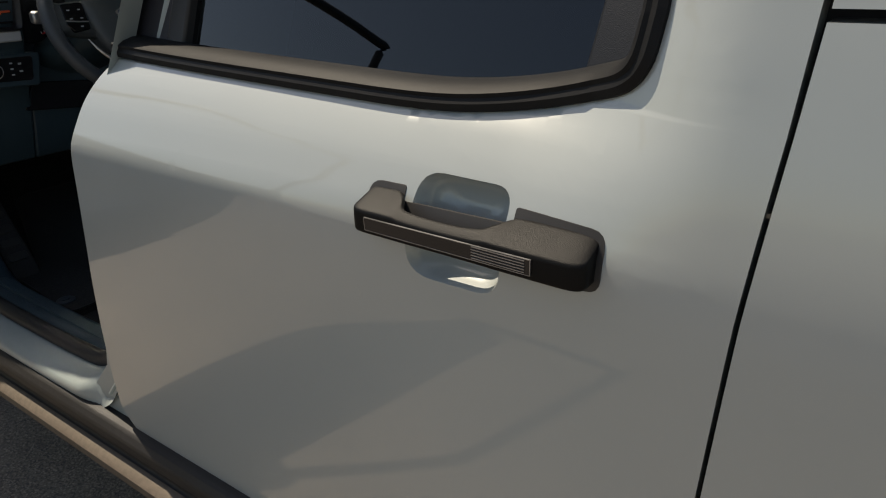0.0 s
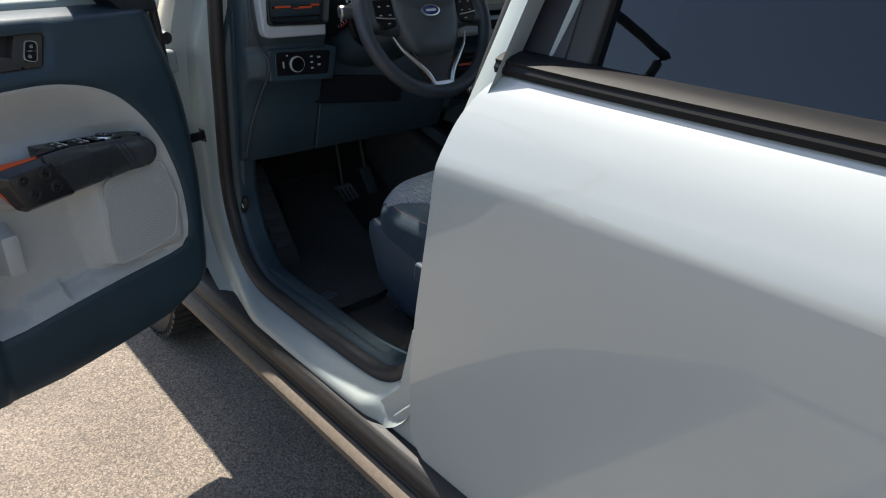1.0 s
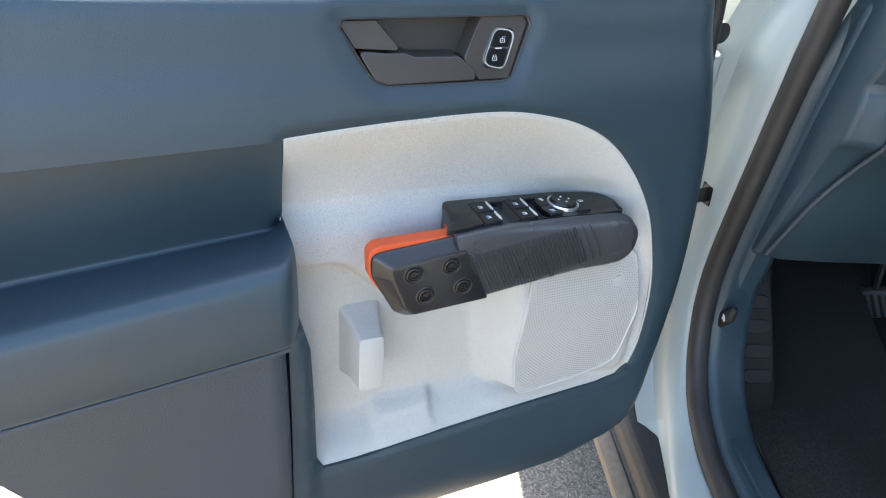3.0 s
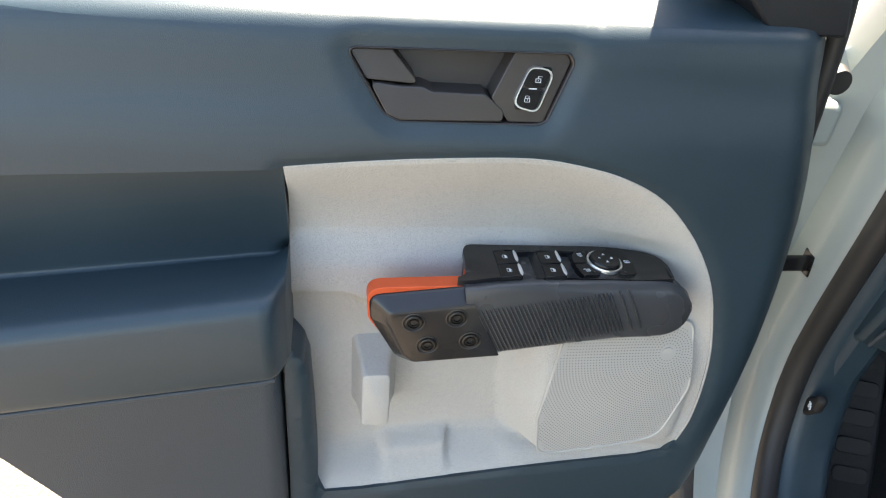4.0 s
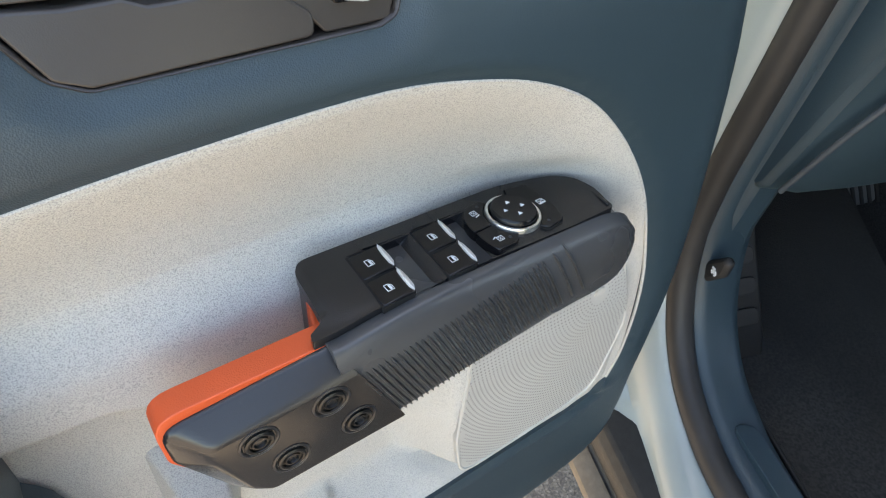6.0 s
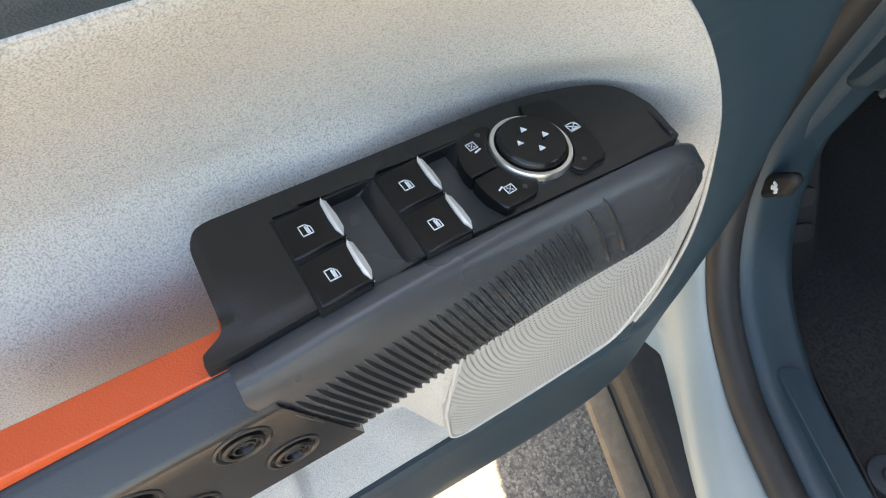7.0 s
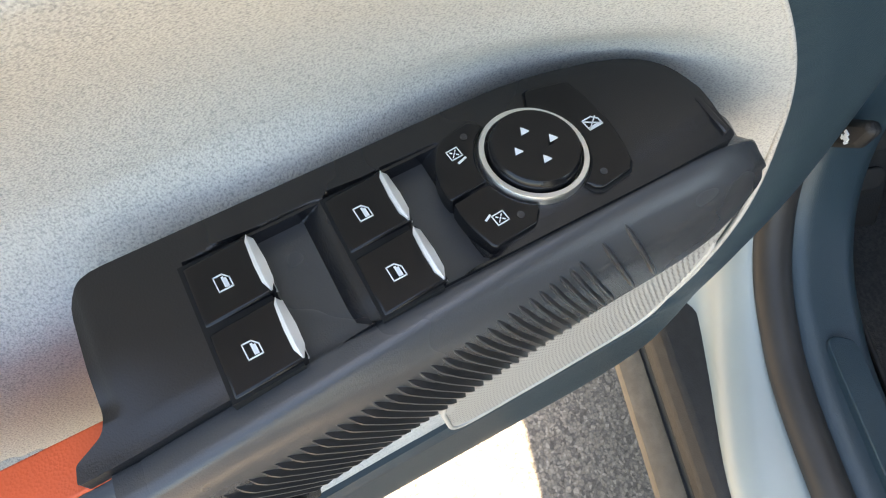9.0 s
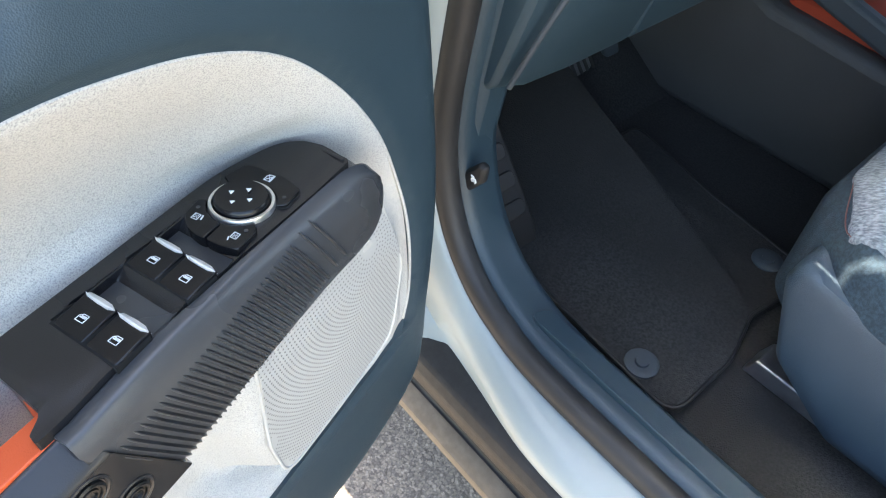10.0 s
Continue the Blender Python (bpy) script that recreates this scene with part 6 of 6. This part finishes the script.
CONSOLE = material("console_plastic", (0.052, 0.053, 0.054), rough=0.55, bump=0.4, bump_scale=700, vary=0.1)
console = thing("centre_console", "dark centre console with an orange tray and a dial", "console", pose(-1.4, 1.55, 0.40))
bm = bmesh.new()
prism(bm, [(-2.1, 0.40), (-0.8, 0.40), (-0.8, 0.62), (-1.45, 0.615), (-1.72, 0.64), (-1.86, 0.70), (-2.1, 0.78)], lambda p: (p[0], 1.375, p[1]), lambda p: (p[0], 1.68, p[1]))
wp("console_body", bm, CONSOLE, console, "dark grey console side", bevel=0.02, segs=3)
for y0 in (1.366, 1.665):
    bm = bmesh.new()
    prism(bm, [(-2.1, 0.755), (-1.86, 0.735), (-1.667, 0.672), (-1.478, 0.622), (-1.0, 0.612), (-1.0, 0.650), (-1.478, 0.659), (-1.667, 0.709), (-1.86, 0.775), (-2.1, 0.80)], lambda p: (p[0], y0, p[1]), lambda p: (p[0], y0 + 0.026, p[1]))
    wp("console_rail", bm, POCKET, console, "grey-navy side rail of the console", bevel=0.008, segs=3)
bm = bmesh.new()
prism(bm, rounded([(-1.50, 1.405), (-1.72, 1.405), (-1.72, 1.60), (-1.50, 1.60)], 0.02, 4), lambda p: (p[0], p[1], 0.60), lambda p: (p[0], p[1], 0.655))
wp("orange_tray", bm, TRAY, console, "orange tray, darkened as if in shade", bevel=0.005)
bm = bmesh.new()
prism(bm, rounded([(1.395, 0.62), (1.400, 0.700, 0.012), (1.488, 0.708, 0.012), (1.500, 0.66, 0.01), (1.60, 0.65), (1.60, 0.62)], 0.005, 4), lambda p: (-1.500, p[0], p[1]), lambda p: (-1.470, p[0], p[1]))
wp("orange_wall", bm, TRAY, console, "orange end wall of the tray", bevel=0.008)
bm = bmesh.new()
prism(bm, rounded([(-1.20, 1.395), (-1.466, 1.395), (-1.466, 1.66), (-1.20, 1.66)], 0.02, 4), lambda p: (p[0], p[1], 0.60), lambda p: (p[0], p[1], 0.672))
wp("console_top", bm, GLOSS_BLACK, console, "black console top", bevel=0.006)
bm = bmesh.new()
disc(bm, Matrix.Translation((-1.405, 1.462, 0.672)), [(0.036, 0.0), (0.036, 0.022), (0.033, 0.026), (0.028, 0.024), (0.005, 0.024)], 40)
wp("shift_dial", bm, SWITCH, console, "round black gear dial", smooth=30)

seat = thing("driver_seat", "navy driver's seat with a heather grey centre panel", "seat", pose(-1.1, 1.15, 0.40))
OUTL = rounded([(-1.386, 0.965, 0.07), (-1.386, 1.33, 0.08), (-1.31, 1.40, 0.05), (-0.80, 1.42, 0.05), (-0.80, 0.878, 0.05), (-1.30, 0.878, 0.09)], 0.05, 7)
cy = 1.15
OL = np.array(OUTL)
OL2 = np.roll(OL, -1, axis=0)


def edge_gap(x, y):
    p = np.array((x, y))
    e = OL2 - OL
    t = np.clip(((p - OL) * e).sum(1) / np.maximum((e * e).sum(1), 1e-12), 0, 1)
    return float(np.sqrt((((OL + e * t[:, None]) - p) ** 2).sum(1)).min())


def seat_top(x, y, up=0.0):
    g = min(edge_gap(x, y), 0.06) / 0.06
    crown = 0.726 - 0.022 * ((y - cy) / 0.25) ** 2 - 0.020 * step(-1.30, -1.39, x)
    valley = 0.010 * math.exp(-((y - 0.945) / 0.010) ** 2) * step(-1.29, -1.24, x)
    return (x, y, crown - 0.050 * (1 - math.sqrt(max(0.0, 1 - (1 - g) ** 2))) - valley + up)


bm = bmesh.new()
sheet(bm, OUTL, seat_top, cell=0.015, thick=0.12, back=lambda a, b: Vector((0, 0, -1)))
cushion = wp("cushion", bm, SEATBLUE, seat, "navy cloth seat cushion", smooth=60)
bm = bmesh.new()
HP = rounded([(-1.372, 0.985, 0.05), (-1.376, 1.31, 0.05), (-1.29, 1.375, 0.03), (-1.22, 1.33, 0.02), (-1.145, 1.14, 0.03), (-1.135, 0.955, 0.03), (-1.20, 0.925, 0.04), (-1.28, 0.892, 0.01), (-1.330, 0.912, 0.03)], 0.03, 6)
sheet(bm, HP, lambda a, b: seat_top(a, b, 0.003), cell=0.012, thick=0.008, back=lambda a, b: Vector((0, 0, -1)))
wp("seat_panel", bm, FABRIC, seat, "heather grey woven seat panel", smooth=70)
bm = bmesh.new()
SIDEC = rounded([(-1.352, 0.640, 0.03), (-1.358, 0.60, 0.03), (-1.325, 0.500, 0.04), (-1.24, 0.440, 0.03), (-0.80, 0.440, 0.03), (-0.80, 0.60, 0.03), (-1.10, 0.59, 0.03), (-1.25, 0.62, 0.03)], 0.02, 5)
sc = (-1.05, 0.53)
loft(bm, [[(sc[0] + (p[0] - sc[0]) * s, y, sc[1] + (p[1] - sc[1]) * s) for p in SIDEC] for s, y in ((1.0, 0.97), (1.0, 0.896), (0.985, 0.886), (0.95, 0.880), (0.8, 0.877))])
wp("side_cover", bm, COVER, seat, "grey-navy plastic side cover", smooth=50)
bm = bmesh.new()
prism(bm, rounded([(-1.150, 0.600, 0.008), (-1.155, 0.560, 0.008), (-1.02, 0.535, 0.01), (-0.95, 0.545, 0.01), (-0.95, 0.585, 0.01)], 0.008, 4), lambda p: (p[0], 0.863, p[1]), lambda p: (p[0], 0.888, p[1]))
wp("height_lever", bm, COVER, seat, "grey seat height lever", bevel=0.005)
for pts, mat in (([(-1.37, 0.985), (-1.33, 0.915), (-1.24, 0.893), (-1.1, 0.891), (-0.85, 0.891)], RED), ([(-1.27, 0.922), (-1.20, 0.942), (-1.10, 0.946), (-0.85, 0.946)], STITCH)):
    bm = bmesh.new()
    tube(bm, [seat_top(x, y, 0.0) for x, y in smooth_path(pts, 12)], 0.0008, 6)
    wp("seam", bm, mat, seat, "stitched seam", smooth=80)
bm = bmesh.new()
loft(bm, [[(x + 0.06 * math.cos(a) * k, 1.15 + 0.25 * math.sin(a), z) for a in np.linspace(0, 6.2832, 24, endpoint=False)] for x, z, k in ((-0.84, 0.66, 1.0), (-0.80, 0.9, 1.2), (-0.72, 1.2, 1.0), (-0.68, 1.35, 0.8))])
wp("backrest", bm, SEATBLUE, seat, "navy cloth backrest", smooth=60)
for y in (0.93, 1.36):
    bm = bmesh.new()
    prism(bm, [(-1.35, 0.405), (-0.80, 0.405), (-0.80, 0.435), (-1.34, 0.435)], lambda p: (p[0], y - 0.01, p[1]), lambda p: (p[0], y + 0.035, p[1]))
    wp("seat_rail", bm, GLOSS_BLACK if y > 1 else STEEL, seat, "steel seat rail", bevel=0.003)

# scuff plate on the sill
plate2 = thing("scuff_plate", "navy plastic scuff plate on the sill", "sill plate", pose(-1.3, 0.77, 0.462))
bm = bmesh.new()
PLATE_LINE = rounded([(-1.600, 0.748), (-1.105, 0.744), (-1.105, 0.770), (-1.590, 0.774)], 0.010, 4)
prism(bm, PLATE_LINE, lambda p: (p[0], p[1], 0.474 + 0.012 * step(-1.53, -1.62, p[0])), lambda p: (p[0], p[1], 0.4868 + 0.018 * step(-1.53, -1.64, p[0])))
wp("plate", bm, NAVY, plate2, smooth=50, bevel=0.0012)
for i in range(30):
    x = -1.500 + i * 0.0095
    bm = bmesh.new()
    box(bm, (x, 0.7505, 0.4860), (x + 0.0035, 0.7665, 0.4874))
    wp("groove_rib", bm, NAVY, plate2)
seat.location = seat.location + Vector((-0.06, 0.04, 0.0))
